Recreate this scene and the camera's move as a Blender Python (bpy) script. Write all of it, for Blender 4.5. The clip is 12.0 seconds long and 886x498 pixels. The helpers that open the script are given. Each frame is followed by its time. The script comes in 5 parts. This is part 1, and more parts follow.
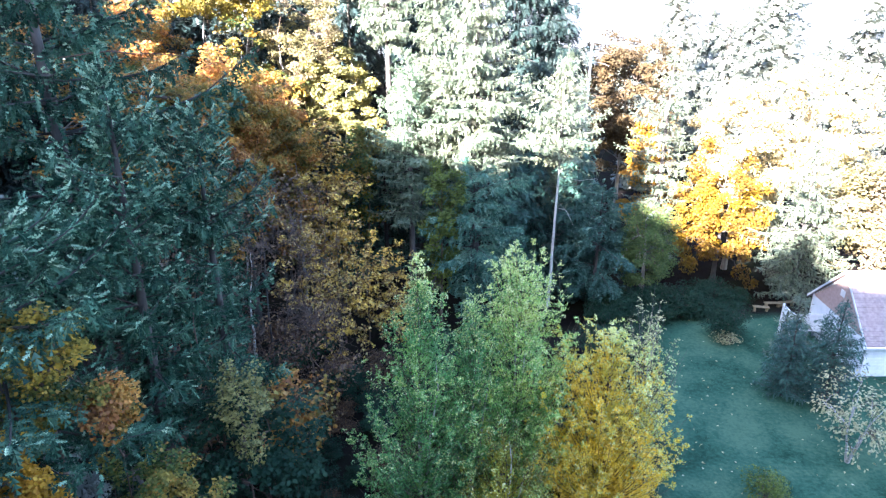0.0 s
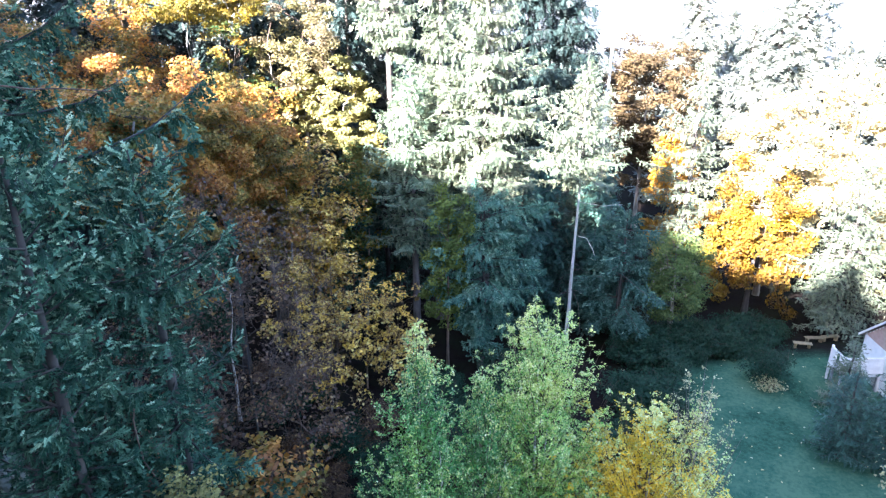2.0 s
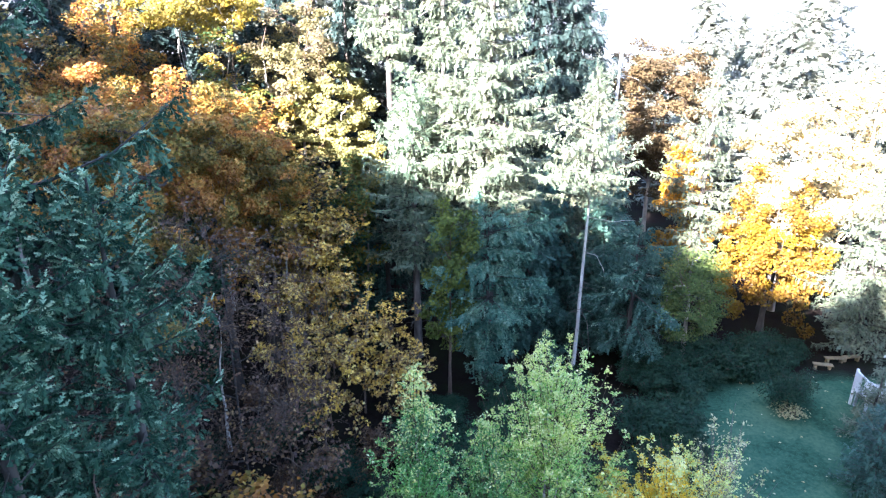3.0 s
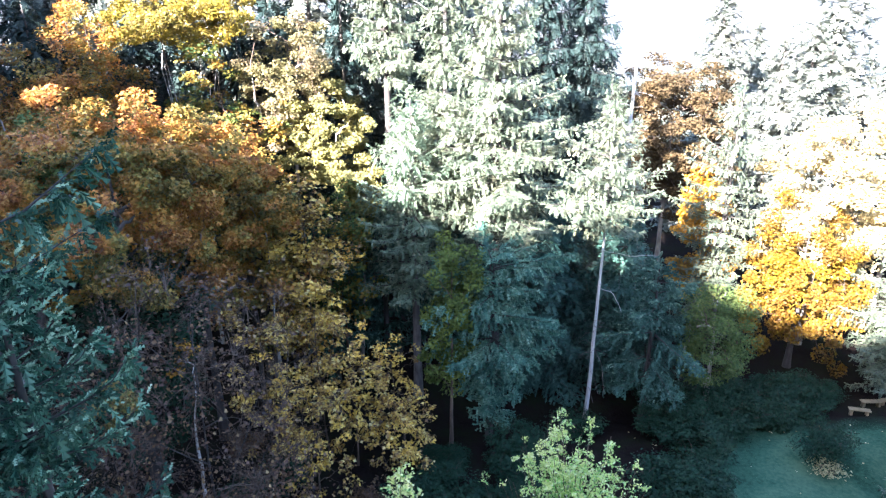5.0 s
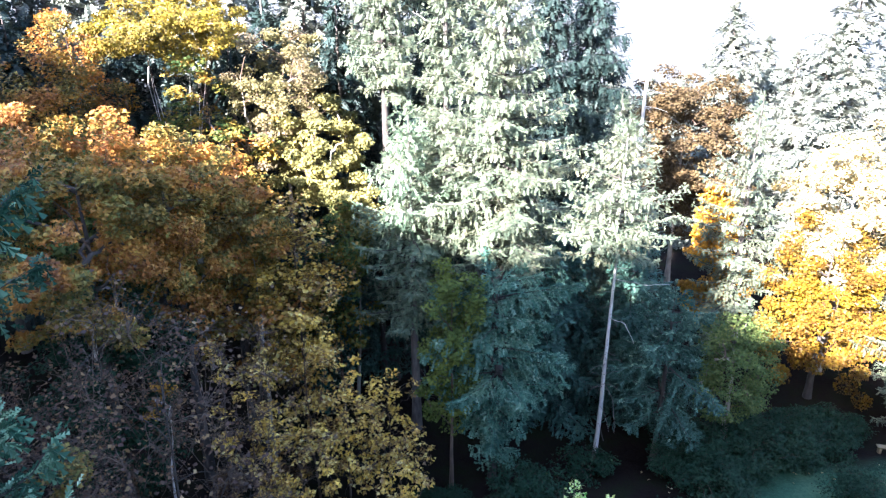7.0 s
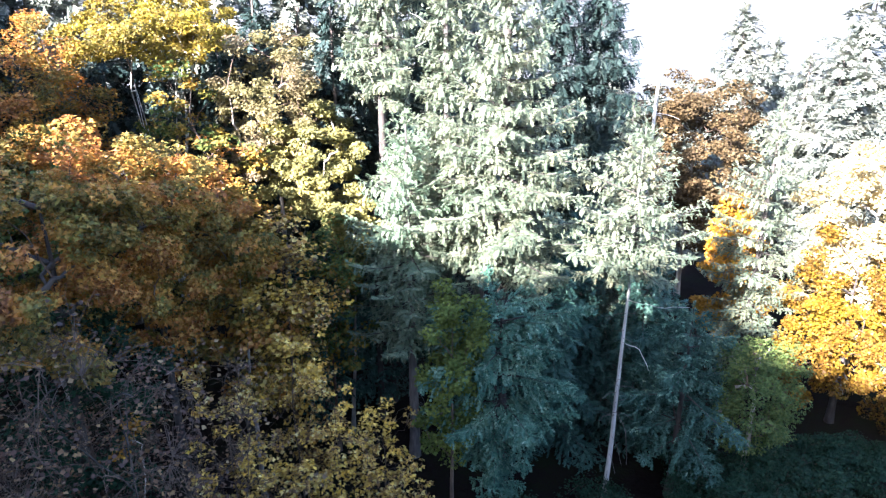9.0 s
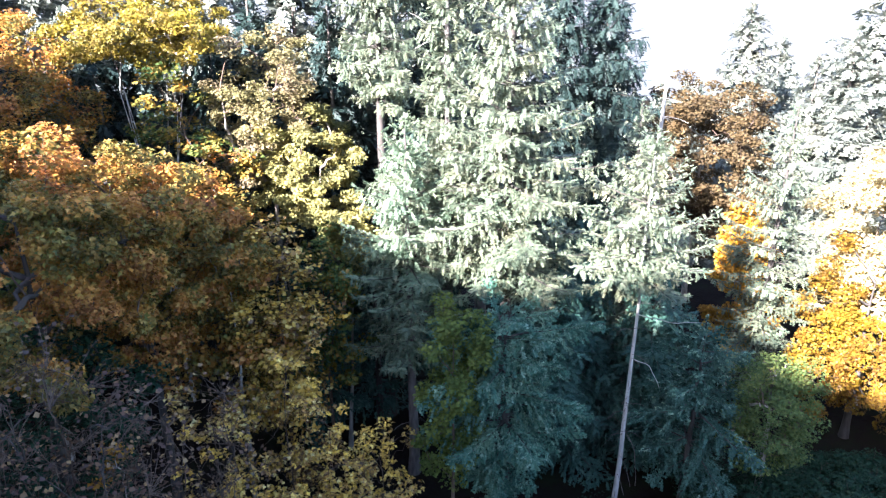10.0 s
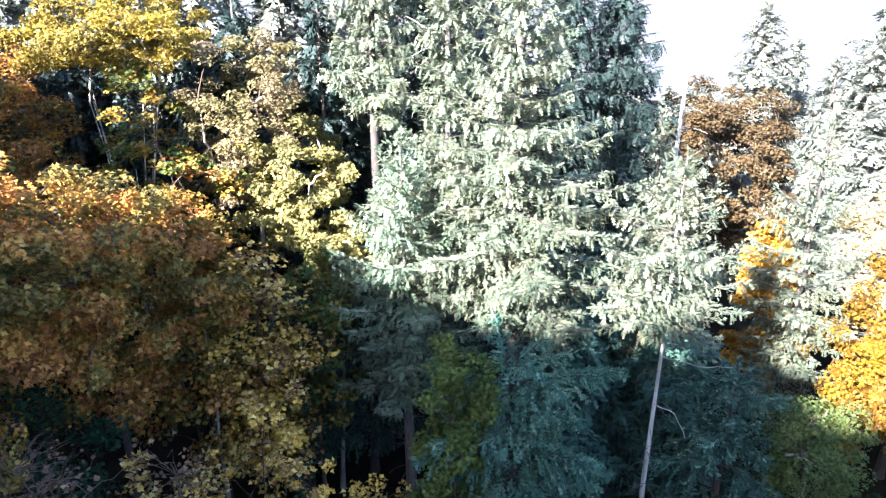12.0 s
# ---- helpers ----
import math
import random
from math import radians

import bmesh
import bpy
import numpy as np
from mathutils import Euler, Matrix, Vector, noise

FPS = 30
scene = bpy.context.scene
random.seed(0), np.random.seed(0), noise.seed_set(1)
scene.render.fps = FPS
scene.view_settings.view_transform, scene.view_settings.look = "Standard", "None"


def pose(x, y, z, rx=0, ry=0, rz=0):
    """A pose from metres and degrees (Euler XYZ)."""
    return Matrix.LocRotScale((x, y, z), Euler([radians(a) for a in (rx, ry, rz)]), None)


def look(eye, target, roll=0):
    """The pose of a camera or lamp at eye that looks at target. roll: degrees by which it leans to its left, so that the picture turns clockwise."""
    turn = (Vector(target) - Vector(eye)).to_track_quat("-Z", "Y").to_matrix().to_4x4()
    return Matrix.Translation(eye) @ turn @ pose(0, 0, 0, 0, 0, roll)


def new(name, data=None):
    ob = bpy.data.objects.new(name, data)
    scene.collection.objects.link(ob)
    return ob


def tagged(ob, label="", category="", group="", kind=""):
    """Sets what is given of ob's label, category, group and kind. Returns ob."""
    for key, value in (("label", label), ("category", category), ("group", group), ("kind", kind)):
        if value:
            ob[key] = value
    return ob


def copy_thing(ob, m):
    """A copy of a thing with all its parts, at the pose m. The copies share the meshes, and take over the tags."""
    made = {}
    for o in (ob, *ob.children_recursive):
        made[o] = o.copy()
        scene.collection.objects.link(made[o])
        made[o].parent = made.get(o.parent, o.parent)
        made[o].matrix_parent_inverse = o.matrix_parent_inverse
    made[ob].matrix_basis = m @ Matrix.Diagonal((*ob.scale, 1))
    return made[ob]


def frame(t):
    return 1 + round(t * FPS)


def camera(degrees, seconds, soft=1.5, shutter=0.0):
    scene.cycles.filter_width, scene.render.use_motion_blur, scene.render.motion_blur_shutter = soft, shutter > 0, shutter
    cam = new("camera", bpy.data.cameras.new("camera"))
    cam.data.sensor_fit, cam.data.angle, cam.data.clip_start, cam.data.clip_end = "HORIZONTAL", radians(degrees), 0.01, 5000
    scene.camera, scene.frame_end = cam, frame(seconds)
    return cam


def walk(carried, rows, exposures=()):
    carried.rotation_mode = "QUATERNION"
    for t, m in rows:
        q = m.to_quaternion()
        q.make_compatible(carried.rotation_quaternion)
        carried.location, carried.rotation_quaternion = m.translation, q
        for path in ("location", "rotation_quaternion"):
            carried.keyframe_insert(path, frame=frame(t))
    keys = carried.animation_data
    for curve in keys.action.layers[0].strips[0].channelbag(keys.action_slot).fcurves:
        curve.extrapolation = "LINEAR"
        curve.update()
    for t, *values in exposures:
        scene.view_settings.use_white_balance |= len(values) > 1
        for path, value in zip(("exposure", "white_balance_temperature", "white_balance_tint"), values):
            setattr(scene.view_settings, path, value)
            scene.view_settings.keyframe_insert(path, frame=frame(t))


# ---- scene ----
cam = camera(65.9, 12.0, soft=1.3)
METRES, EYE, TILT, LEAN, TURN = 20.0, 22.0, 7.2, 0.0, 0.0
ROWS = [
    (0.0, 0.0, 0.0, 0.0, -0.02, -29.74, 0.03),
    (0.5, 0.0001, 0.0637, -0.0062, 0.13, -29.87, 0.1),
    (1.0, 0.0006, 0.1265, -0.0125, 0.26, -29.93, 0.17),
    (1.5, 0.0016, 0.1874, -0.019, 0.39, -29.93, 0.25),
    (2.0, 0.0033, 0.2448, -0.026, 0.54, -29.88, 0.32),
    (2.5, 0.005, 0.2995, -0.0325, 0.69, -29.8, 0.38),
    (3.0, 0.0065, 0.3493, -0.0389, 0.82, -29.67, 0.43),
    (5.0, 0.0159, 0.5225, -0.0574, 1.34, -29.01, 0.54),
    (5.5, 0.0176, 0.5558, -0.0624, 1.43, -28.79, 0.55),
    (6.0, 0.0194, 0.5863, -0.0663, 1.52, -28.6, 0.56),
    (6.5, 0.0211, 0.6141, -0.0705, 1.6, -28.39, 0.57),
    (7.0, 0.0218, 0.6404, -0.0746, 1.66, -28.24, 0.58),
    (9.0, 0.0212, 0.7563, -0.0989, 1.8, -27.97, 0.55),
    (9.5, 0.0201, 0.7904, -0.1042, 1.84, -27.97, 0.55),
    (10.0, 0.019, 0.8269, -0.1097, 1.88, -27.97, 0.54),
    (10.5, 0.018, 0.8654, -0.1132, 1.91, -28.0, 0.52),
    (11.0, 0.0168, 0.9057, -0.1172, 1.93, -28.03, 0.53),
    (11.5, 0.0165, 0.9474, -0.1218, 1.97, -28.05, 0.51),
    (12.0, 0.0161, 0.9908, -0.126, 2.01, -28.09, 0.52),
]
walk(cam, [(t, pose(0, 0, EYE, TILT, LEAN, TURN) @ pose(METRES * x, METRES * y, METRES * z, 90 + pitch, roll, yaw)) for t, x, y, z, yaw, pitch, roll in ROWS],
     exposures=[(0.0, 4.75, 5750, 18), (3.0, 4.6, 5750, 18), (6.0, 4.28, 5750, 18), (9.0, 4.03, 5750, 18), (12.0, 3.8, 5750, 18)])

# ---- world, sun ----
SUN_WAY = Vector((0.52, 0.70, -0.49)).normalized()      # the way the sunlight travels
world = bpy.data.worlds.new("world")
scene.world = world
world.use_nodes = True
wn = world.node_tree.nodes
sky = wn.new("ShaderNodeTexSky")
sky.sky_type, sky.sun_disc = "NISHITA", False
sky.sun_elevation = math.asin(-SUN_WAY.z)
sky.sun_rotation = math.atan2(-SUN_WAY.x, -SUN_WAY.y)
sky.air_density, sky.dust_density = 1.0, 1.0
wn["Background"].inputs["Strength"].default_value = 0.055
world.node_tree.links.new(sky.outputs[0], wn["Background"].inputs[0])
sun = new("sun", bpy.data.lights.new("sun", "SUN"))
sun.data.energy, sun.data.angle, sun.data.color = 5.0, radians(0.6), (1.0, 0.89, 0.77)
sun.matrix_world = look((0, 0, 80), Vector((0, 0, 80)) + SUN_WAY)

# ---- small tools ----
TAU = 2 * math.pi


def rng_of(seed):
    return np.random.default_rng(seed)


def unit(v):
    return v / np.maximum(np.linalg.norm(v, axis=-1, keepdims=True), 1e-9)


def smooth(a, b, v):
    t = np.clip((v - a) / (b - a), 0, 1)
    return t * t * (3 - 2 * t)


def mesh_of(name, verts, faces, mats, index=None, shade=False):
    """A mesh from arrays; faces is an (n, 3) or (n, 4) array."""
    me = bpy.data.meshes.new(name)
    verts, faces = np.asarray(verts, np.float32), np.asarray(faces, np.int32)
    n, k = faces.shape
    me.vertices.add(len(verts))
    me.vertices.foreach_set("co", verts.ravel())
    me.loops.add(n * k)
    me.loops.foreach_set("vertex_index", faces.ravel())
    me.polygons.add(n)
    me.polygons.foreach_set("loop_start", np.arange(0, n * k, k, dtype=np.int32))
    if index is not None:
        me.polygons.foreach_set("material_index", np.asarray(index, np.int32))
    if shade:
        me.polygons.foreach_set("use_smooth", np.ones(n, bool))
    for m in mats:
        me.materials.append(m)
    me.update(calc_edges=True)
    return me


def part(name, data, material, parent, label="", kind=""):
    """One mesh object under a thing or a part, from a bmesh or a mesh."""
    if isinstance(data, bmesh.types.BMesh):
        me = bpy.data.meshes.new(name)
        data.to_mesh(me)
        data.free()
        me.materials.append(material)
    else:
        me = data
    ob = new(name, me)
    ob.parent = parent
    return tagged(ob, label=label, kind=kind)


def empty(name, x, y, z, label, category, group="", turn=0.0):
    ob = new(name)
    ob.empty_display_size = 0.3
    ob.matrix_world = pose(x, y, z, 0, 0, turn)
    return tagged(ob, label=label, category=category, group=group)


def tube(points, radii, sides=7):
    """Vertices and quads of a tapered tube along points."""
    p = np.asarray(points, float)
    r = np.asarray(radii, float)
    d = unit(np.gradient(p, axis=0))
    ref = np.where(np.abs(d[:, 2:3]) > 0.9, [[1.0, 0, 0]], [[0, 0, 1.0]])
    u = unit(np.cross(d, ref))
    w = np.cross(d, u)
    a = np.linspace(0, TAU, sides, endpoint=False)
    v = p[:, None] + r[:, None, None] * (np.cos(a)[None, :, None] * u[:, None] + np.sin(a)[None, :, None] * w[:, None])
    n = len(p)
    i, j = np.meshgrid(np.arange(n - 1), np.arange(sides), indexing="ij")
    k = (j + 1) % sides
    f = np.stack([i * sides + j, i * sides + k, (i + 1) * sides + k, (i + 1) * sides + j], -1).reshape(-1, 4)
    return v.reshape(-1, 3), f


def joined(pieces):
    vs, fs, base = [], [], 0
    for v, f in pieces:
        vs.append(v)
        fs.append(f + base)
        base += len(v)
    return np.concatenate(vs), np.concatenate(fs)


def scatter(template, faces, place, along, up, size):
    """Copies of a small template mesh: its x goes along, its z near up."""
    x = unit(along)
    y = unit(np.cross(up, x))
    z = np.cross(x, y)
    t = template[None, :, :] * size[:, None, None]
    v = place[:, None] + t[..., 0:1] * x[:, None] + t[..., 1:2] * y[:, None] + t[..., 2:3] * z[:, None]
    n, k = len(place), len(template)
    f = faces[None] + (np.arange(n) * k)[:, None, None]
    return v.reshape(-1, 3), f.reshape(-1, faces.shape[1])


# ---- materials ----
def material(name):
    m = bpy.data.materials.new(name)
    m.use_nodes = True
    return m, m.node_tree.nodes, m.node_tree.links, m.node_tree.nodes["Principled BSDF"]


def ramp_of(nodes, stops):
    r = nodes.new("ShaderNodeValToRGB")
    e = r.color_ramp.elements
    while len(e) < len(stops):
        e.new(0.5)
    for k, (at, c) in zip(e, stops):
        k.position, k.color = at, (*c, 1)
    return r


def foliage(name, stops, patches, scale=0.5, translucent=0.3, rough=0.55, mix=0.5, gloss=0.3):
    """Leaf material: colour varies from leaf to leaf (stops) and in patches through the crown (patches)."""
    m, n, l, bsdf = material(name)
    geo = n.new("ShaderNodeNewGeometry")
    one = ramp_of(n, stops)
    l.new(geo.outputs["Random Per Island"], one.inputs[0])
    co = n.new("ShaderNodeTexCoord")
    info = n.new("ShaderNodeObjectInfo")
    shift = n.new("ShaderNodeVectorMath")
    shift.operation = "MULTIPLY_ADD"
    wide = n.new("ShaderNodeCombineXYZ")
    for s in wide.inputs:
        l.new(info.outputs["Random"], s)
    shift.inputs[1].default_value = (40, 40, 40)
    l.new(wide.outputs[0], shift.inputs[0])
    l.new(co.outputs["Object"], shift.inputs[2])
    noi = n.new("ShaderNodeTexNoise")
    noi.inputs["Scale"].default_value = scale
    noi.inputs["Detail"].default_value = 3
    l.new(shift.outputs[0], noi.inputs["Vector"])
    two = ramp_of(n, patches)
    l.new(noi.outputs["Fac"], two.inputs[0])
    mx = n.new("ShaderNodeMix")
    mx.data_type = "RGBA"
    mx.inputs["Factor"].default_value = mix
    l.new(one.outputs[0], mx.inputs["A"])
    l.new(two.outputs[0], mx.inputs["B"])
    l.new(mx.outputs["Result"], bsdf.inputs["Base Color"])
    bsdf.inputs["Roughness"].default_value = rough
    bsdf.inputs["Specular IOR Level"].default_value = gloss
    tr = n.new("ShaderNodeBsdfTranslucent")
    l.new(mx.outputs["Result"], tr.inputs["Color"])
    sh = n.new("ShaderNodeMixShader")
    sh.inputs[0].default_value = translucent
    l.new(bsdf.outputs[0], sh.inputs[1])
    l.new(tr.outputs[0], sh.inputs[2])
    l.new(sh.outputs[0], n["Material Output"].inputs["Surface"])
    return m


def bark(name, dark, light, scale=6.0, patch=0.5, stretch=0.25):
    m, n, l, bsdf = material(name)
    co = n.new("ShaderNodeTexCoord")
    mp = n.new("ShaderNodeMapping")
    mp.inputs["Scale"].default_value = (1, 1, stretch)
    l.new(co.outputs["Object"], mp.inputs[0])
    noi = n.new("ShaderNodeTexNoise")
    noi.inputs["Scale"].default_value, noi.inputs["Detail"].default_value = scale, 8
    l.new(mp.outputs[0], noi.inputs["Vector"])
    big = n.new("ShaderNodeTexNoise")
    big.inputs["Scale"].default_value = 0.7
    l.new(co.outputs["Object"], big.inputs["Vector"])
    add = n.new("ShaderNodeMath")
    add.operation = "MULTIPLY_ADD"
    add.inputs[1].default_value = patch
    l.new(big.outputs["Fac"], add.inputs[0])
    l.new(noi.outputs["Fac"], add.inputs[2])
    r = ramp_of(n, [(0.45, dark), (0.95, light)])
    l.new(add.outputs[0], r.inputs[0])
    l.new(r.outputs[0], bsdf.inputs["Base Color"])
    bsdf.inputs["Roughness"].default_value = 0.9
    bm = n.new("ShaderNodeBump")
    bm.inputs["Strength"].default_value, bm.inputs["Distance"].default_value = 0.6, 0.03
    l.new(noi.outputs["Fac"], bm.inputs["Height"])
    l.new(bm.outputs[0], bsdf.inputs["Normal"])
    return m


def plain(name, a, b, scale=3.0, rough=0.6, bump=0.1, metal=0.0):
    m, n, l, bsdf = material(name)
    co = n.new("ShaderNodeTexCoord")
    noi = n.new("ShaderNodeTexNoise")
    noi.inputs["Scale"].default_value, noi.inputs["Detail"].default_value = scale, 8
    l.new(co.outputs["Object"], noi.inputs["Vector"])
    r = ramp_of(n, [(0.3, a), (0.75, b)])
    l.new(noi.outputs["Fac"], r.inputs[0])
    l.new(r.outputs[0], bsdf.inputs["Base Color"])
    bsdf.inputs["Roughness"].default_value, bsdf.inputs["Metallic"].default_value = rough, metal
    bm = n.new("ShaderNodeBump")
    bm.inputs["Strength"].default_value, bm.inputs["Distance"].default_value = bump, 0.01
    l.new(noi.outputs["Fac"], bm.inputs["Height"])
    l.new(bm.outputs[0], bsdf.inputs["Normal"])
    return m


FIR = foliage("fir_needles", [(0.0, (0.061, 0.086, 0.059)), (0.6, (0.123, 0.156, 0.104)), (0.9, (0.193, 0.212, 0.138)), (1.0, (0.294, 0.280, 0.176))],
              [(0.32, (0.056, 0.088, 0.063)), (0.52, (0.120, 0.152, 0.104)), (0.72, (0.210, 0.204, 0.123))], 0.7, 0.2, rough=0.45, gloss=0.2)
FIR_TEAL = foliage("blue_green_fir_needles", [(0.0, (0.071, 0.111, 0.074)), (0.6, (0.141, 0.203, 0.135)), (0.9, (0.221, 0.277, 0.182)), (1.0, (0.380, 0.372, 0.234))],
                   [(0.32, (0.066, 0.113, 0.078)), (0.52, (0.138, 0.198, 0.132)), (0.72, (0.236, 0.267, 0.161))], 0.7, 0.2, rough=0.45, gloss=0.2)
# fir green dimmed, with the gloom under bigger trees mixed into the colour
FIR_SHADE_GREEN = foliage("shade_green_fir_needles", [(0.0, (0.015, 0.041, 0.033)), (0.6, (0.040, 0.097, 0.075)), (1.0, (0.115, 0.207, 0.159))],
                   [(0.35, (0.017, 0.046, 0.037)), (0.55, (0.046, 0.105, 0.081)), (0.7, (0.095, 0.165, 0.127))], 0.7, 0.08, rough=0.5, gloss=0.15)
# needles paled and greyed so their colour carries the distant haze
FIR_HAZED = foliage("hazed_fir_needles", [(0.0, (0.058, 0.074, 0.062)), (0.6, (0.143, 0.165, 0.137)), (1.0, (0.260, 0.260, 0.208))],
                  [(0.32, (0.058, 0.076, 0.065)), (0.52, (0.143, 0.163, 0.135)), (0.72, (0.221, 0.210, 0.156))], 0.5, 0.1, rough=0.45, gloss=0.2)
FIR_BLUE = foliage("blue_fir_needles", [(0.0, (0.007, 0.024, 0.014)), (0.5, (0.019, 0.060, 0.037)), (0.8, (0.056, 0.135, 0.084)), (1.0, (0.173, 0.281, 0.181))],
                   [(0.38, (0.008, 0.026, 0.017)), (0.5, (0.027, 0.081, 0.051)), (0.64, (0.112, 0.205, 0.123))], 1.3, 0.08, rough=0.5, gloss=0.12)
# fir needles darkened in place of the shade among the tall trees
FIR_SHADE_DARK = foliage("shade_dark_fir_needles", [(0.0, (0.008, 0.020, 0.017)), (0.6, (0.019, 0.035, 0.033)), (1.0, (0.037, 0.059, 0.050))],
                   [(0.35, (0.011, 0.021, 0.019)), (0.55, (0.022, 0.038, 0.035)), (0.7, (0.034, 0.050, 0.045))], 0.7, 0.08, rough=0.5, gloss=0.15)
# naturally pale shoots that also carry the light on upper boughs in their colour
FIR_LIT_SHOOTS = foliage("pale_lit_fir_shoots", [(0.0, (0.086, 0.189, 0.121)), (0.5, (0.187, 0.340, 0.218)), (1.0, (0.518, 0.592, 0.399))],
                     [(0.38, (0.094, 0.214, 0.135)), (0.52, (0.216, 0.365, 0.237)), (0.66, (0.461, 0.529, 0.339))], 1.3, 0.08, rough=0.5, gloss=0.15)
CEDAR = foliage("cedar_sprays", [(0.0, (0.021, 0.066, 0.053)), (0.5, (0.060, 0.152, 0.110)), (0.85, (0.136, 0.253, 0.183)), (1.0, (0.335, 0.478, 0.351))],
                [(0.34, (0.024, 0.071, 0.053)), (0.52, (0.076, 0.177, 0.130)), (0.7, (0.201, 0.301, 0.183))], 0.7, 0.08, rough=0.45, gloss=0.15)
# cedar tips paled to show light from above
CEDAR_LIT_TIPS = foliage("pale_lit_cedar_tips", [(0.0, (0.025, 0.068, 0.054)), (0.5, (0.072, 0.159, 0.114)), (0.85, (0.163, 0.263, 0.190)), (1.0, (0.405, 0.497, 0.362))],
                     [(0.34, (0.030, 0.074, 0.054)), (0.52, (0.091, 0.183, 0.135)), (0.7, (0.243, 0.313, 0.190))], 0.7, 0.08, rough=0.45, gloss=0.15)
ORANGE = foliage("orange_maple_leaves", [(0.0, (0.055, 0.044, 0.018)), (0.35, (0.215, 0.119, 0.031)), (0.65, (0.470, 0.221, 0.050)), (0.8, (0.181, 0.178, 0.042)), (1.0, (0.721, 0.444, 0.123))],
                 [(0.42, (0.041, 0.084, 0.028)), (0.48, (0.181, 0.175, 0.037)), (0.53, (0.506, 0.240, 0.039)), (0.61, (0.452, 0.160, 0.050)), (0.7, (0.144, 0.042, 0.032))], 0.5, 0.3, mix=0.5, gloss=0.2, rough=0.45)
GOLD = foliage("golden_maple_leaves", [(0.0, (0.2, 0.09, 0.015)), (0.5, (0.42, 0.22, 0.02)), (1.0, (0.6, 0.38, 0.04))],
               [(0.35, (0.14, 0.07, 0.015)), (0.5, (0.38, 0.19, 0.02)), (0.65, (0.55, 0.34, 0.03))], 0.45, 0.35)
AMBER = foliage("amber_maple_leaves", [(0.0, (0.085, 0.041, 0.007)), (0.5, (0.191, 0.108, 0.010)), (0.9, (0.266, 0.180, 0.011)), (1.0, (0.293, 0.240, 0.023))],
                [(0.4, (0.085, 0.039, 0.008)), (0.5, (0.171, 0.084, 0.010)), (0.62, (0.293, 0.199, 0.011))], 0.35, 0.3)
HONEY = foliage("honey_maple_leaves", [(0.0, (0.076, 0.048, 0.010)), (0.5, (0.198, 0.144, 0.018)), (0.9, (0.258, 0.213, 0.022)), (1.0, (0.304, 0.291, 0.043))],
                [(0.4, (0.061, 0.057, 0.014)), (0.5, (0.182, 0.127, 0.018)), (0.62, (0.271, 0.232, 0.022))], 0.5, 0.3)
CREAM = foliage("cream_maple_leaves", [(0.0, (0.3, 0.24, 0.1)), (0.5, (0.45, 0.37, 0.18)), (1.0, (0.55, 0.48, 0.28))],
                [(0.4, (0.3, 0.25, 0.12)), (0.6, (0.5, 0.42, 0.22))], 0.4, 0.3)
OCHRE = foliage("ochre_maple_leaves", [(0.0, (0.087, 0.075, 0.040)), (0.5, (0.174, 0.148, 0.075)), (0.9, (0.246, 0.211, 0.105)), (1.0, (0.217, 0.151, 0.105))],
                [(0.38, (0.102, 0.112, 0.031)), (0.52, (0.196, 0.171, 0.078)), (0.65, (0.196, 0.148, 0.109))], 0.28, 0.3, gloss=0.12)
YELLOW_GREEN = foliage("yellow_green_leaves", [(0.0, (0.025, 0.054, 0.017)), (0.5, (0.088, 0.120, 0.030)), (0.85, (0.250, 0.216, 0.042)), (1.0, (0.525, 0.240, 0.060))],
                       [(0.4, (0.025, 0.060, 0.024)), (0.52, (0.094, 0.120, 0.031)), (0.64, (0.425, 0.240, 0.042))], 0.8, 0.3, gloss=0.12)
YELLOW_LEAF = foliage("yellow_maple_leaves", [(0.0, (0.095, 0.104, 0.040)), (0.5, (0.228, 0.209, 0.072)), (1.0, (0.342, 0.304, 0.112))],
                      [(0.4, (0.104, 0.114, 0.048)), (0.6, (0.285, 0.257, 0.080))], 0.6, 0.3, gloss=0.12)
OLIVE = foliage("olive_leaves", [(0.0, (0.050, 0.079, 0.020)), (0.5, (0.100, 0.137, 0.032)), (1.0, (0.170, 0.200, 0.050))],
                [(0.4, (0.050, 0.084, 0.022)), (0.6, (0.140, 0.168, 0.035))], 0.6, 0.3, gloss=0.12)
GOLD_GREEN = foliage("gold_green_leaves", [(0.0, (0.032, 0.053, 0.018)), (0.4, (0.112, 0.120, 0.027)), (0.75, (0.336, 0.240, 0.036)), (1.0, (0.480, 0.255, 0.045))],
                     [(0.38, (0.024, 0.053, 0.023)), (0.48, (0.128, 0.120, 0.027)), (0.6, (0.416, 0.270, 0.032))], 0.9, 0.3, gloss=0.12)
BROWN = foliage("brown_leaves", [(0.0, (0.039, 0.025, 0.019)), (0.6, (0.098, 0.055, 0.036)), (0.85, (0.215, 0.130, 0.058)), (1.0, (0.403, 0.273, 0.117))],
                [(0.35, (0.052, 0.036, 0.033)), (0.6, (0.124, 0.065, 0.038)), (0.75, (0.189, 0.124, 0.049))], 0.5, 0.3, gloss=0.25, rough=0.38, mix=0.35)
RUSSET = foliage("russet_leaves", [(0.0, (0.047, 0.033, 0.019)), (0.6, (0.087, 0.062, 0.030)), (1.0, (0.130, 0.104, 0.050))],
                 [(0.35, (0.047, 0.036, 0.021)), (0.6, (0.090, 0.060, 0.027)), (0.75, (0.119, 0.100, 0.048))], 0.5, 0.3, gloss=0.12)
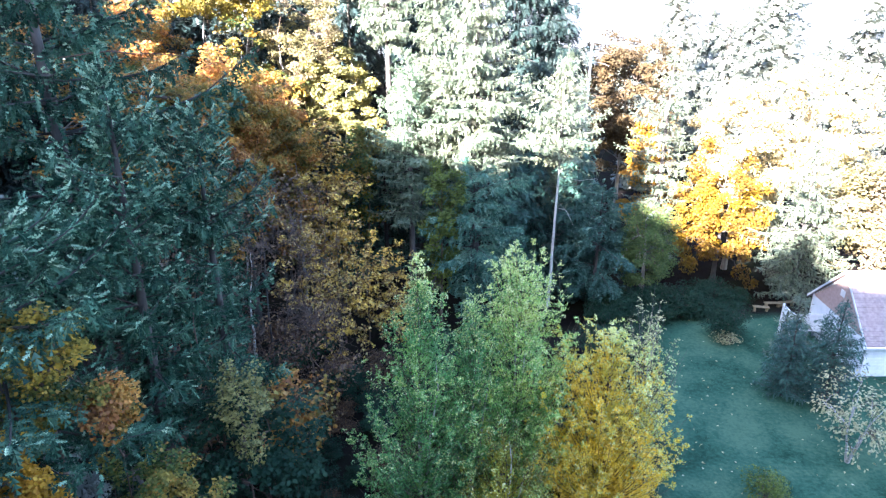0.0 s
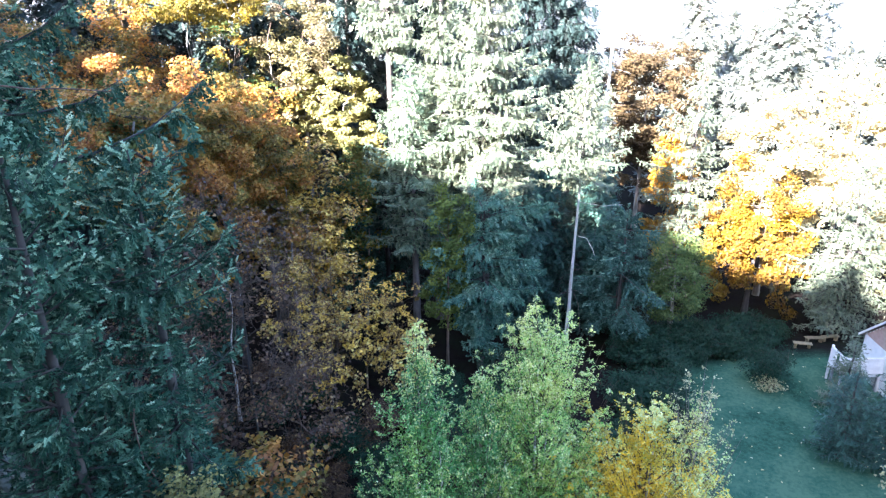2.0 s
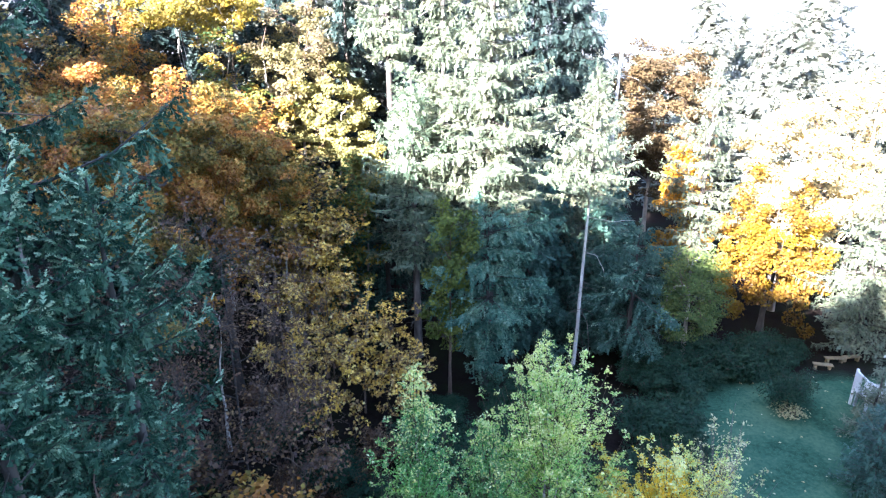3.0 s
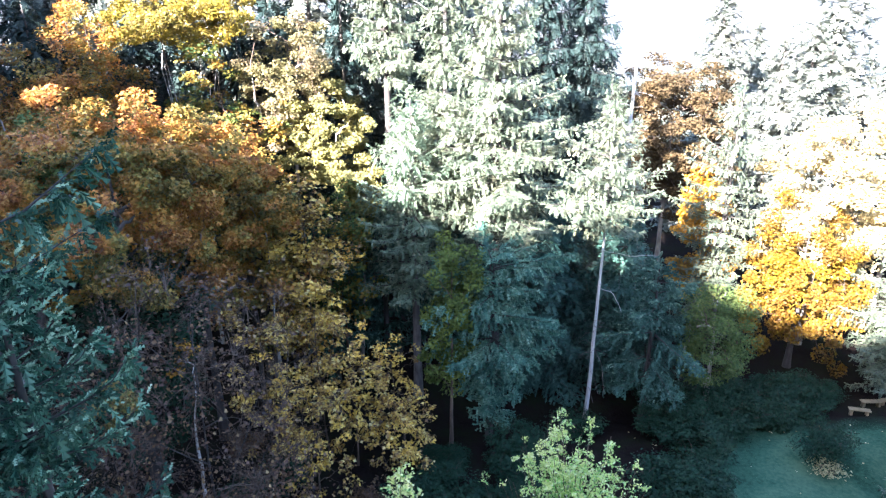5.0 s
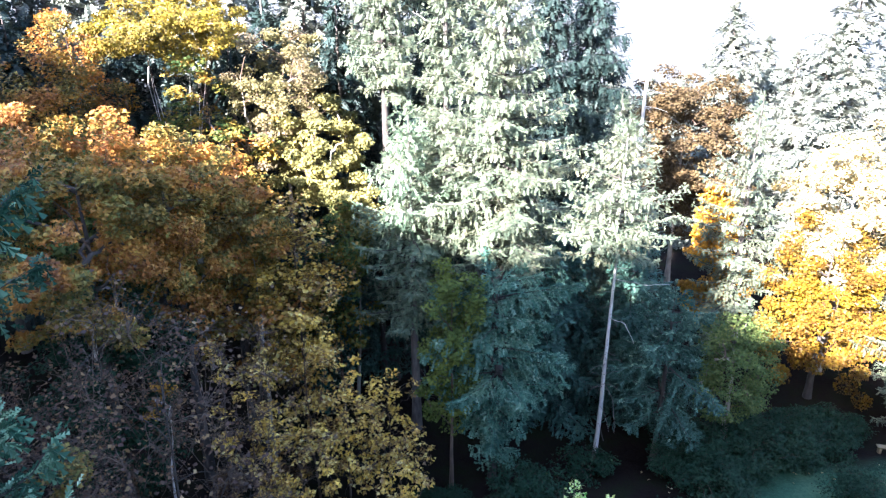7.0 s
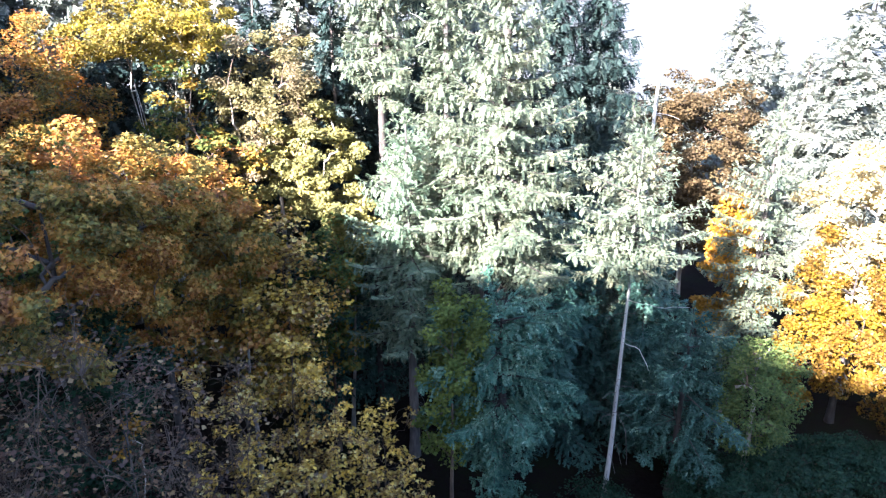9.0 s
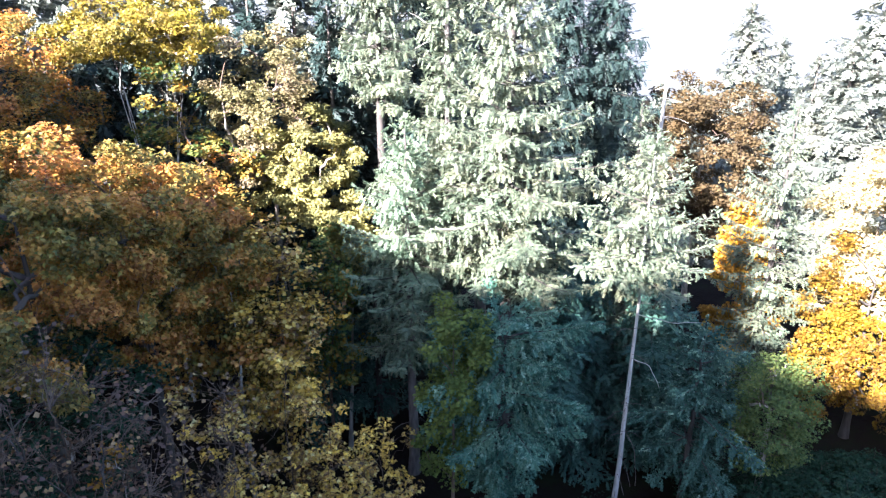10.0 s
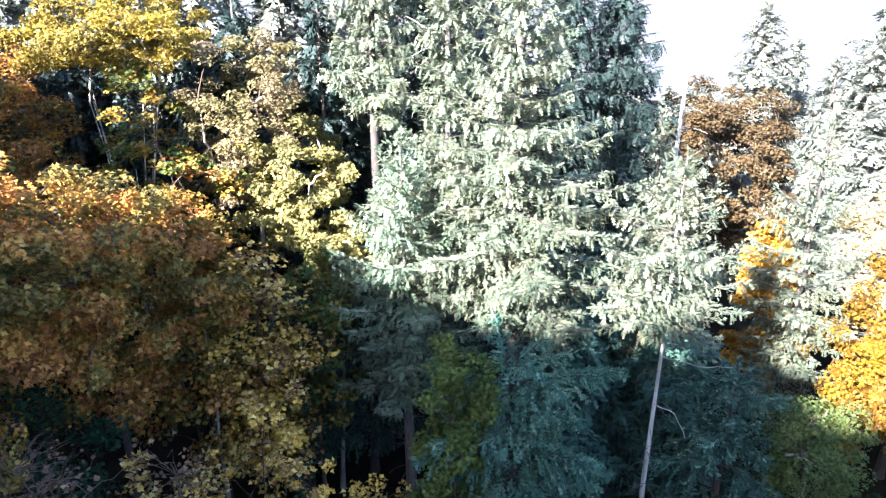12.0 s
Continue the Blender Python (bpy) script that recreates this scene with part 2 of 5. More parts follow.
# ochre and yellow leaves; the brightest stops put dappled sun flecks into the colour
THICKET = foliage("thicket_leaves", [(0.0, (0.050, 0.034, 0.018)), (0.3, (0.220, 0.125, 0.040)), (0.52, (0.520, 0.320, 0.060)), (0.75, (0.860, 0.600, 0.100)), (1.0, (0.880, 0.800, 0.340))],
                  [(0.40, (0.090, 0.050, 0.028)), (0.48, (0.340, 0.190, 0.060)), (0.58, (0.860, 0.560, 0.080))], 0.6, 0.3, gloss=0.5, rough=0.38, mix=0.45)
# the palest stop paints white sky sparkle on the leaves
BIRCH = foliage("birch_leaves", [(0.0, (0.079, 0.223, 0.047)), (0.5, (0.213, 0.471, 0.089)), (0.76, (0.512, 0.708, 0.155)), (1.0, (0.832, 0.795, 0.496))],
                [(0.38, (0.079, 0.261, 0.066)), (0.54, (0.242, 0.485, 0.086)), (0.67, (0.740, 0.708, 0.101))], 0.8, 0.4, rough=0.28, gloss=0.7, mix=0.45)
BIRCH_DEEP = foliage("deep_birch_leaves", [(0.0, (0.032, 0.144, 0.034)), (0.5, (0.092, 0.300, 0.063)), (0.8, (0.239, 0.504, 0.113)), (1.0, (0.634, 0.729, 0.439))],
                     [(0.38, (0.027, 0.132, 0.037)), (0.54, (0.108, 0.324, 0.067)), (0.67, (0.369, 0.504, 0.080))], 0.5, 0.35, rough=0.28, gloss=0.7, mix=0.45)
OLIVE_BIRCH = foliage("olive_birch_leaves", [(0.0, (0.085, 0.121, 0.014)), (0.5, (0.255, 0.250, 0.020)), (1.0, (0.468, 0.388, 0.034))],
                     [(0.4, (0.051, 0.102, 0.018)), (0.52, (0.238, 0.231, 0.020)), (0.66, (0.468, 0.370, 0.023))], 0.8, 0.35, rough=0.35, gloss=0.4)
# pale birch leaves with glints of sky put into their colour
BIRCH_PALE_GLINT = foliage("pale_glinting_birch_leaves", [(0.0, (0.235, 0.389, 0.104)), (0.4, (0.470, 0.571, 0.169)), (0.7, (0.729, 0.731, 0.275)), (1.0, (0.880, 0.880, 0.670))],
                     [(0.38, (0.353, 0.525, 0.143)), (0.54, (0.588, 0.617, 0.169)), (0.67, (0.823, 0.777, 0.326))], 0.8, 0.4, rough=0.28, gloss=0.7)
BIRCH_YELLOW = foliage("yellow_birch_leaves", [(0.0, (0.476, 0.321, 0.017)), (0.6, (0.872, 0.568, 0.021)), (0.85, (0.880, 0.679, 0.059)), (1.0, (0.880, 0.774, 0.292))],
                       [(0.36, (0.422, 0.420, 0.047)), (0.47, (0.846, 0.544, 0.017)), (0.7, (0.880, 0.668, 0.035))], 0.5, 0.4, rough=0.3, gloss=0.7)
GREEN = foliage("green_leaves", [(0.0, (0.059, 0.098, 0.033)), (0.6, (0.108, 0.152, 0.046)), (1.0, (0.216, 0.222, 0.066))],
                [(0.35, (0.048, 0.089, 0.033)), (0.6, (0.098, 0.142, 0.042)), (0.75, (0.235, 0.212, 0.050))], 0.5, 0.3, gloss=0.12)
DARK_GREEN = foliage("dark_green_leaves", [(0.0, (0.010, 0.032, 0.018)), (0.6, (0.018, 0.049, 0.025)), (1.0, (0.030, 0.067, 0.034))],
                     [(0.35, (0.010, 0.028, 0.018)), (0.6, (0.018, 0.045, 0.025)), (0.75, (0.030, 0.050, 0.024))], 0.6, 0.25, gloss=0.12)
PALE = foliage("pale_tree_leaves", [(0.0, (0.300, 0.280, 0.148)), (0.6, (0.450, 0.420, 0.246)), (1.0, (0.600, 0.550, 0.344))],
               [(0.35, (0.300, 0.270, 0.123)), (0.7, (0.500, 0.450, 0.246))], 0.6, 0.35)
GRASS = foliage("grass_blades", [(0.0, (0.030, 0.084, 0.043)), (0.6, (0.043, 0.115, 0.060)), (1.0, (0.070, 0.146, 0.077))],
                [(0.35, (0.030, 0.084, 0.043)), (0.65, (0.052, 0.122, 0.068))], 0.4, 0.3)
LITTER = foliage("fallen_leaf_colours", [(0.0, (0.270, 0.180, 0.072)), (0.5, (0.450, 0.360, 0.180)), (1.0, (0.585, 0.540, 0.405))],
                 [(0.35, (0.360, 0.270, 0.108)), (0.7, (0.495, 0.450, 0.270))], 0.4, 0.2)
BARK_FIR = bark("fir_bark", (0.06, 0.048, 0.042), (0.2, 0.17, 0.15))
BARK_PALE = bark("pale_snag_bark", (0.200, 0.192, 0.180), (0.474, 0.466, 0.439), 5.0)
BARK_MAPLE = bark("maple_bark", (0.1, 0.085, 0.075), (0.36, 0.33, 0.29), 5.0)
BARK_BIRCH = bark("birch_bark", (0.12, 0.1, 0.09), (0.55, 0.52, 0.48), 4.0, stretch=2.5)
TWIG = bark("twig_bark", (0.033, 0.022, 0.015), (0.118, 0.079, 0.058), 8.0)
BARK_DARK = bark("dark_fir_bark", (0.018, 0.016, 0.014), (0.06, 0.052, 0.048))
BARK_GREY = bark("grey_bark", (0.035, 0.030, 0.029), (0.154, 0.140, 0.133), 6.0)

# ---- ground ----
HX, HY = SUN_WAY.x / math.hypot(SUN_WAY.x, SUN_WAY.y), SUN_WAY.y / math.hypot(SUN_WAY.x, SUN_WAY.y)


def ground_z(x, y):
    """Height of the ground: a lawn on a shelf, a wooded dip beyond it, a valley far off, an added, unseen steep hill
    behind the start.
    """
    x, y = np.asarray(x, float), np.asarray(y, float)
    z = 0.6 - 2.2 * smooth(37.5, 46, y - 0.12 * np.clip(x - 15, -40, 12))
    z = z - 1.0 * smooth(8, -4, x) * smooth(44, 24, y)
    z = z - 22 * smooth(70, 330, y + 0.4 * x)
    z = z + 26 * smooth(500, 1300, np.hypot(x, y))
    # unseen hill added to keep the low sun off the lawn: its skyline rises and falls a little to set the shade's edge
    s, c = x * HX + y * HY, y * HX - x * HY
    crest = np.interp(c, (-60, -10, 0, 3, 6, 9.5, 11.5, 13.5, 18, 22, 26, 29.5, 31.5, 36.5, 38.5, 40, 43, 47, 50, 60, 90), (29.5, 29.0, 28.8, 29.0, 33.0, 30.6, 30.9, 30.8, 32.2, 30.5, 29.7, 30.5, 28.6, 29.0, 31.0, 36.0, 35.4, 34.0, 34.0, 42, 60)) + 0.562 * 45
    crest = crest + 0.45 * np.sin(2.1 * c + 1) + 0.4 * np.sin(3.3 * c) + 0.3 * np.sin(1.1 * c + 2)
    z = z + (crest - 0.6) * smooth(-7, -45, s) ** 0.8 * (1 - 0.8 * smooth(-60, -260, s))
    z = z + 0.25 * np.sin(x * 0.31 + 1) * np.cos(y * 0.27) * smooth(0, 20, np.hypot(x - 16, y - 31))
    return z


def lawn_mask(x, y):
    edge = 0.6 * np.sin(y * 0.9) + 0.4 * np.sin(x * 1.3 + y * 0.5)
    inside = smooth(8.6, 10.2, x + edge - 0.25 * np.clip(y - 26, 0, 20)) * smooth(41.5, 39.5, y + edge)
    return inside * smooth(5, 12, y) * smooth(60, 40, x)


def ground():
    g = np.linspace(-1, 1, 231)
    gx = 6 + 125 * g + 1900 * np.sign(g) * np.abs(g) ** 11
    gy = 14 + 125 * g + 1900 * np.sign(g) * np.abs(g) ** 11
    X, Y = np.meshgrid(gx, gy, indexing="ij")
    Z = ground_z(X, Y)
    n = len(g)
    i, j = np.meshgrid(np.arange(n - 1), np.arange(n - 1), indexing="ij")
    f = np.stack([i * n + j, (i + 1) * n + j, (i + 1) * n + j + 1, i * n + j + 1], -1).reshape(-1, 4)
    m, nn, l, bsdf = material("ground_cover")
    at = nn.new("ShaderNodeAttribute")
    at.attribute_name = "lawn"
    co = nn.new("ShaderNodeTexCoord")
    fine = nn.new("ShaderNodeTexNoise")
    fine.inputs["Scale"].default_value, fine.inputs["Detail"].default_value = 6.0, 8
    wide = nn.new("ShaderNodeTexNoise")
    wide.inputs["Scale"].default_value, wide.inputs["Detail"].default_value = 0.45, 5
    for t in (fine, wide):
        l.new(co.outputs["Object"], t.inputs["Vector"])
    both = nn.new("ShaderNodeMath")
    both.operation = "MULTIPLY_ADD"
    both.inputs[1].default_value = 0.5
    l.new(fine.outputs["Fac"], both.inputs[0])
    l.new(wide.outputs["Fac"], both.inputs[2])
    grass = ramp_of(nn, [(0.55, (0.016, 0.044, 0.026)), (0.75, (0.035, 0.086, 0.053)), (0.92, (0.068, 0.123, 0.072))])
    # leaf litter blackened well below its own tone to paint shade under trees
    shaded_litter = ramp_of(nn, [(0.45, (0.005, 0.004, 0.004)), (0.7, (0.013, 0.01, 0.009)), (0.95, (0.012, 0.015, 0.008))])
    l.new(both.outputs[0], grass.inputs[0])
    l.new(both.outputs[0], shaded_litter.inputs[0])
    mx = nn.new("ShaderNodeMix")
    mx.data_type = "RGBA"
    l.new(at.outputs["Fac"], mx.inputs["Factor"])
    l.new(shaded_litter.outputs[0], mx.inputs["A"])
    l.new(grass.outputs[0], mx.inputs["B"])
    l.new(mx.outputs["Result"], bsdf.inputs["Base Color"])
    bsdf.inputs["Roughness"].default_value = 0.95
    bsdf.inputs["Specular IOR Level"].default_value = 0.02
    bm = nn.new("ShaderNodeBump")
    bm.inputs["Strength"].default_value, bm.inputs["Distance"].default_value = 0.7, 0.06
    l.new(fine.outputs["Fac"], bm.inputs["Height"])
    l.new(bm.outputs[0], bsdf.inputs["Normal"])
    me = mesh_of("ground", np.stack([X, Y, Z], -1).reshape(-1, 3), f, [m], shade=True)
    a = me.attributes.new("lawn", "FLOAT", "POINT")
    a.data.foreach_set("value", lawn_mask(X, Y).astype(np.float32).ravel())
    tagged(new("ground", me), label="lawn in shade that runs into leaf-covered forest floor, tree shade put into its dark colour", category="ground", kind="structure")


ground()


# ---- trees ----
def frond(steps, reach, sweep):
    """A template of a saw-edged conifer spray along x: side teeth on both sides of a drooping axis."""
    v, f = [], []
    for i in range(steps + 1):
        v.append((i / steps, 0, -0.1 * (i / steps) ** 2))
    for i in range(steps):
        a = i / steps
        w = reach * (1 - 0.75 * a) * (0.7 if i == 0 else 1)
        for sgn in (1, -1):
            v.append((min(a + sweep * (1 - 0.3 * a), 1.04), sgn * w, -0.1 * a * a - 0.05 - 0.03 * sgn * (i % 2)))
            k = len(v) - 1
            f.append((i, i + 1, k) if sgn > 0 else (i + 1, i, k))
    return np.array(v, float), np.array(f, int)


def tuft(wide=0.46, steps=2):
    """A bottle-brush shoot: two crossed sprays on one axis."""
    v, f = frond(steps, wide, 0.5 if steps == 2 else 0.42)
    w = v[:, [0, 2, 1]] * np.array([1, 1, 0.8])
    return np.concatenate([v, w]), np.concatenate([f, f + len(v)])


FRONDS = {5: tuft(), 3: frond(3, 0.36, 0.5), 7: tuft(0.36, 3)}
LEAF_V, LEAF_F = np.array([(0, 0, 0), (0.42, 0.31, 0.08), (1, 0, -0.12), (0.42, -0.31, 0.08)]), np.array([(0, 3, 2), (0, 2, 1)])
MAPLE_V = np.array([(0, 0, 0), (0.5, 0.52, 0.12), (1, 0, -0.1), (0.4, -0.5, 0.1)])
MAPLE_F = np.array([(0, 2, 1), (0, 3, 2)])
LOBED_V = np.array([(0, 0, 0), (0.36, 0.5, 0.1), (0.52, 0.2, 0.05), (1, 0, -0.14), (0.52, -0.2, 0.05), (0.3, -0.52, 0.08)])
LOBED_F = np.array([(0, 2, 1), (0, 3, 2), (0, 4, 3), (0, 5, 4)])


BOUGHS = {}


def bough_sprays(length, variant, style):
    """Sprays of one bough along x: side twigs on both sides of the axis, a hanging fringe under them, a pointed tip. Kept for reuse."""
    step, size, wide, droop, hang, fringe, tip = style
    key = (length, variant, style)
    if key in BOUGHS:
        return BOUGHS[key]
    r = rng_of(int(length * 100) + 7919 * variant + 13)

    def axis(s):
        return np.stack([length * s, 0.05 * length * np.sin(2.2 * s + variant), length * (-droop * s ** 1.6 + tip * s ** 3)], -1)
    ns = max(4, int(length / 0.15))
    sj = np.clip(np.linspace(0.1, 0.99, ns) + r.normal(0, 0.02, ns), 0.05, 1)
    sg = np.where(np.arange(ns) % 2 == 0, 1.0, -1.0)
    lj = np.minimum(wide * length, 1.5) * np.clip(1.04 - sj, 0, 1) ** 0.75 * np.clip(0.3 + 2.2 * sj, 0, 1) * r.uniform(0.6, 1.25, ns) + 0.14
    lj *= np.where(r.uniform(0, 1, ns) < 0.12, 0.35, 1.0)
    ang = r.normal(0.92, 0.16, ns)
    dj = np.column_stack([np.cos(ang), sg * np.sin(ang), -hang * r.uniform(0.2, 1.2, ns) + 0.05 + 1.6 * tip * sj ** 2])
    # the axis itself counts as one more twig near the tip
    P, A, U, S, T = [], [], [], [], []
    for k in range(ns + 1):
        if k < ns:
            m = max(2, int(lj[k] / step))
            q = (np.arange(m) + r.uniform(0.2, 0.9, m)) / m
            p = axis(np.full(m, sj[k])) + dj[k] * (lj[k] * q)[:, None]
            p[:, 2] -= (0.25 + 0.5 * hang) * lj[k] * q * q
            d = np.repeat(dj[k][None], m, 0)
        else:
            m = max(4, int(length / step))
            q = np.linspace(0.25, 1.0, m)
            p = axis(q)
            d = np.repeat(np.array([[1.0, 0, 0.05]]), m, 0)
        turn = np.where(np.arange(m) % 2 == 0, 1, -1) * r.uniform(0.1, 0.75, m) * (1.05 - q)
        c, s_ = np.cos(turn), np.sin(turn)
        d = np.column_stack([d[:, 0] * c - d[:, 1] * s_, d[:, 0] * s_ + d[:, 1] * c, d[:, 2] - 0.12 * q]) + r.normal(0, 0.13, (m, 3))
        P.append(p + r.normal(0, 0.02, (m, 3))), A.append(d), U.append(np.array([0.35, 0, 1.0]) + r.normal(0, 0.33, (m, 3)))
        S.append(size * r.uniform(0.75, 1.2, m) * (1.12 - 0.4 * q))
        T.append(q > 0.6)
        low = r.uniform(0, 1, m) < fringe
        if low.any():
            n = int(low.sum())
            P.append(p[low] - np.array([0, 0, 0.04])), A.append(0.3 * d[low] + np.array([0.0, 0, -1.0]) + r.normal(0, 0.16, (n, 3)))
            U.append(np.array([1.0, 0, 0.1]) + r.normal(0, 0.5, (n, 3))), S.append(size * r.uniform(0.9, 1.7, n)), T.append(np.zeros(n, bool))
    BOUGHS[key] = tuple(np.concatenate(v) for v in (P, A, U, S, T)) + (axis(np.linspace(0, 0.95, 5)),)
    return BOUGHS[key]


LENGTHS = (0.5, 0.9, 1.4, 2.0, 2.8, 3.7, 4.8)


def conifer_meshes(name, seed, height, prof, leaves, wood, teeth=3, whorl=0.5, ring=6, thin=0.0, size=0.3, step=0.13, wide=0.4, droop=0.25, hang=0.25,
                   fringe=0.35, tip=0.12, rise=(-0.2, 0.7), trunk_r=None, lean=(0, 0), shoots=None, ragged=0.0):
    """Trunk and crown meshes of a conifer with its foot at the origin. prof: heights over the foot and the crown's radius there."""
    r = rng_of(seed)
    trunk_r = trunk_r or 0.012 * height + 0.06
    zs = np.linspace(-0.4, height, 14)
    wob = np.cumsum(r.normal(0, 0.02, (14, 2)), 0)
    line = np.column_stack([wob[:, 0] + lean[0] * zs / height, wob[:, 1] + lean[1] * zs / height, zs])
    tv, tf = tube(line, trunk_r * (1 - 0.93 * np.clip(zs / height, 0, 1)) ** 0.9 * (1 + 0.35 * np.exp(-np.clip(zs, 0, 9) * 1.5)), 10)
    trunk = mesh_of(name + "_trunk", tv, tf, [wood], shade=True)
    ph, pr = np.array([p[0] for p in prof]), np.array([p[1] for p in prof])
    style = (step, size, wide, droop, hang, fringe, tip)
    wood_parts, P, A, U, S, T = [], [], [], [], [], []
    z, turn = float(ph[0]), r.uniform(0, TAU)
    lump = r.uniform(0, TAU, 2)
    while z < height - 0.15:
        u = (z - ph[0]) / (height - ph[0])
        R = float(np.interp(z, ph, pr))
        turn += 0.9
        for k in range(max(3, int(ring * (0.55 + 0.45 * min(1, R))))):
            if r.uniform() < thin:
                continue
            az = turn + k * TAU / ring + r.normal(0, 0.2)
            L = R * r.uniform(0.66 - ragged, 1.12 + ragged) * (1 + 0.16 * math.sin(2 * az + lump[0] + 6 * u) + 0.1 * math.sin(3 * az + lump[1] - 9 * u))
            if r.uniform() < 0.16:
                L *= 0.55
            if L < 0.18:
                continue
            z0 = z + r.normal(0, 0.11)
            base = min(LENGTHS, key=lambda v: abs(v - L))
            p, a, w, s, t, ax = bough_sprays(base, int(r.integers(0, 4)), style)
            g = L / base
            pitch = rise[0] + (rise[1] - rise[0]) * u ** 1.4 + r.normal(0, 0.07)
            rot = np.array(Matrix.Rotation(az, 3, "Z") @ Matrix.Rotation(-pitch, 3, "Y"))
            foot = np.array([np.interp(z0, zs, line[:, 0]), np.interp(z0, zs, line[:, 1]), z0])
            # pale tips multiply upward: light from above put into the crown's colour
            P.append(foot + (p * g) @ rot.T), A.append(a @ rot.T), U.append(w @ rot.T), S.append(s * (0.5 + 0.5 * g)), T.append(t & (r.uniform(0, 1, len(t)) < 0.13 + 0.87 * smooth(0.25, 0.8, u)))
            if L > 0.8:
                wood_parts.append(tube(foot + (ax * g) @ rot.T, np.linspace(0.014 + 0.011 * L, 0.008, 5), 3))
        z += whorl * r.uniform(0.75, 1.25) * (0.55 + 0.45 * min(1, R / 2))
    m = 22
    hz, az = r.uniform(height - 0.9, height + 0.1, m), r.uniform(0, TAU, m)
    P.append(np.column_stack([np.full(m, line[-1, 0]), np.full(m, line[-1, 1]), hz]))
    A.append(np.column_stack([np.cos(az) * 0.7, np.sin(az) * 0.7, r.uniform(0.4, 1.3, m)]))
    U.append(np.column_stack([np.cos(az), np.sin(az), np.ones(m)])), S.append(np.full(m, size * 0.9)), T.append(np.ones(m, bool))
    sv, sf = scatter(*FRONDS[teeth], np.concatenate(P), np.concatenate(A), np.concatenate(U), np.concatenate(S))
    wv, wf = joined(wood_parts)
    wf = np.concatenate([wf[:, :3], wf[:, [0, 2, 3]]])
    v, f = joined([(sv, sf), (wv, wf)])
    idx = np.zeros(len(f), int)
    idx[len(sf):] = 1
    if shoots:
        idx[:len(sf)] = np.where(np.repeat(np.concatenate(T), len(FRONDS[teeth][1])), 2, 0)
    return trunk, mesh_of(name + "_crown", v, f, [leaves, BARK_DARK] + ([shoots] if shoots else []), idx)


def conifer(name, x, y, label, seed, top, prof, leaves=None, wood=None, turn=0.0, group="conifers of the wood", **kw):
    """A conifer; its top and the heights of prof, the crown's radii from the lowest boughs upwards, are heights in the world."""
    g = float(ground_z(x, y))
    tree = empty(name, x, y, g, label, "tree", group, turn)
    trunk, crown = conifer_meshes(name, seed, top - g, [(max(0.3, z - g), rad) for z, rad in prof] + [(top - g, 0.12)], leaves or FIR, wood or BARK_FIR, **kw)
    part("trunk", trunk, None, tree)
    part("crown", crown, None, tree)
    return tree


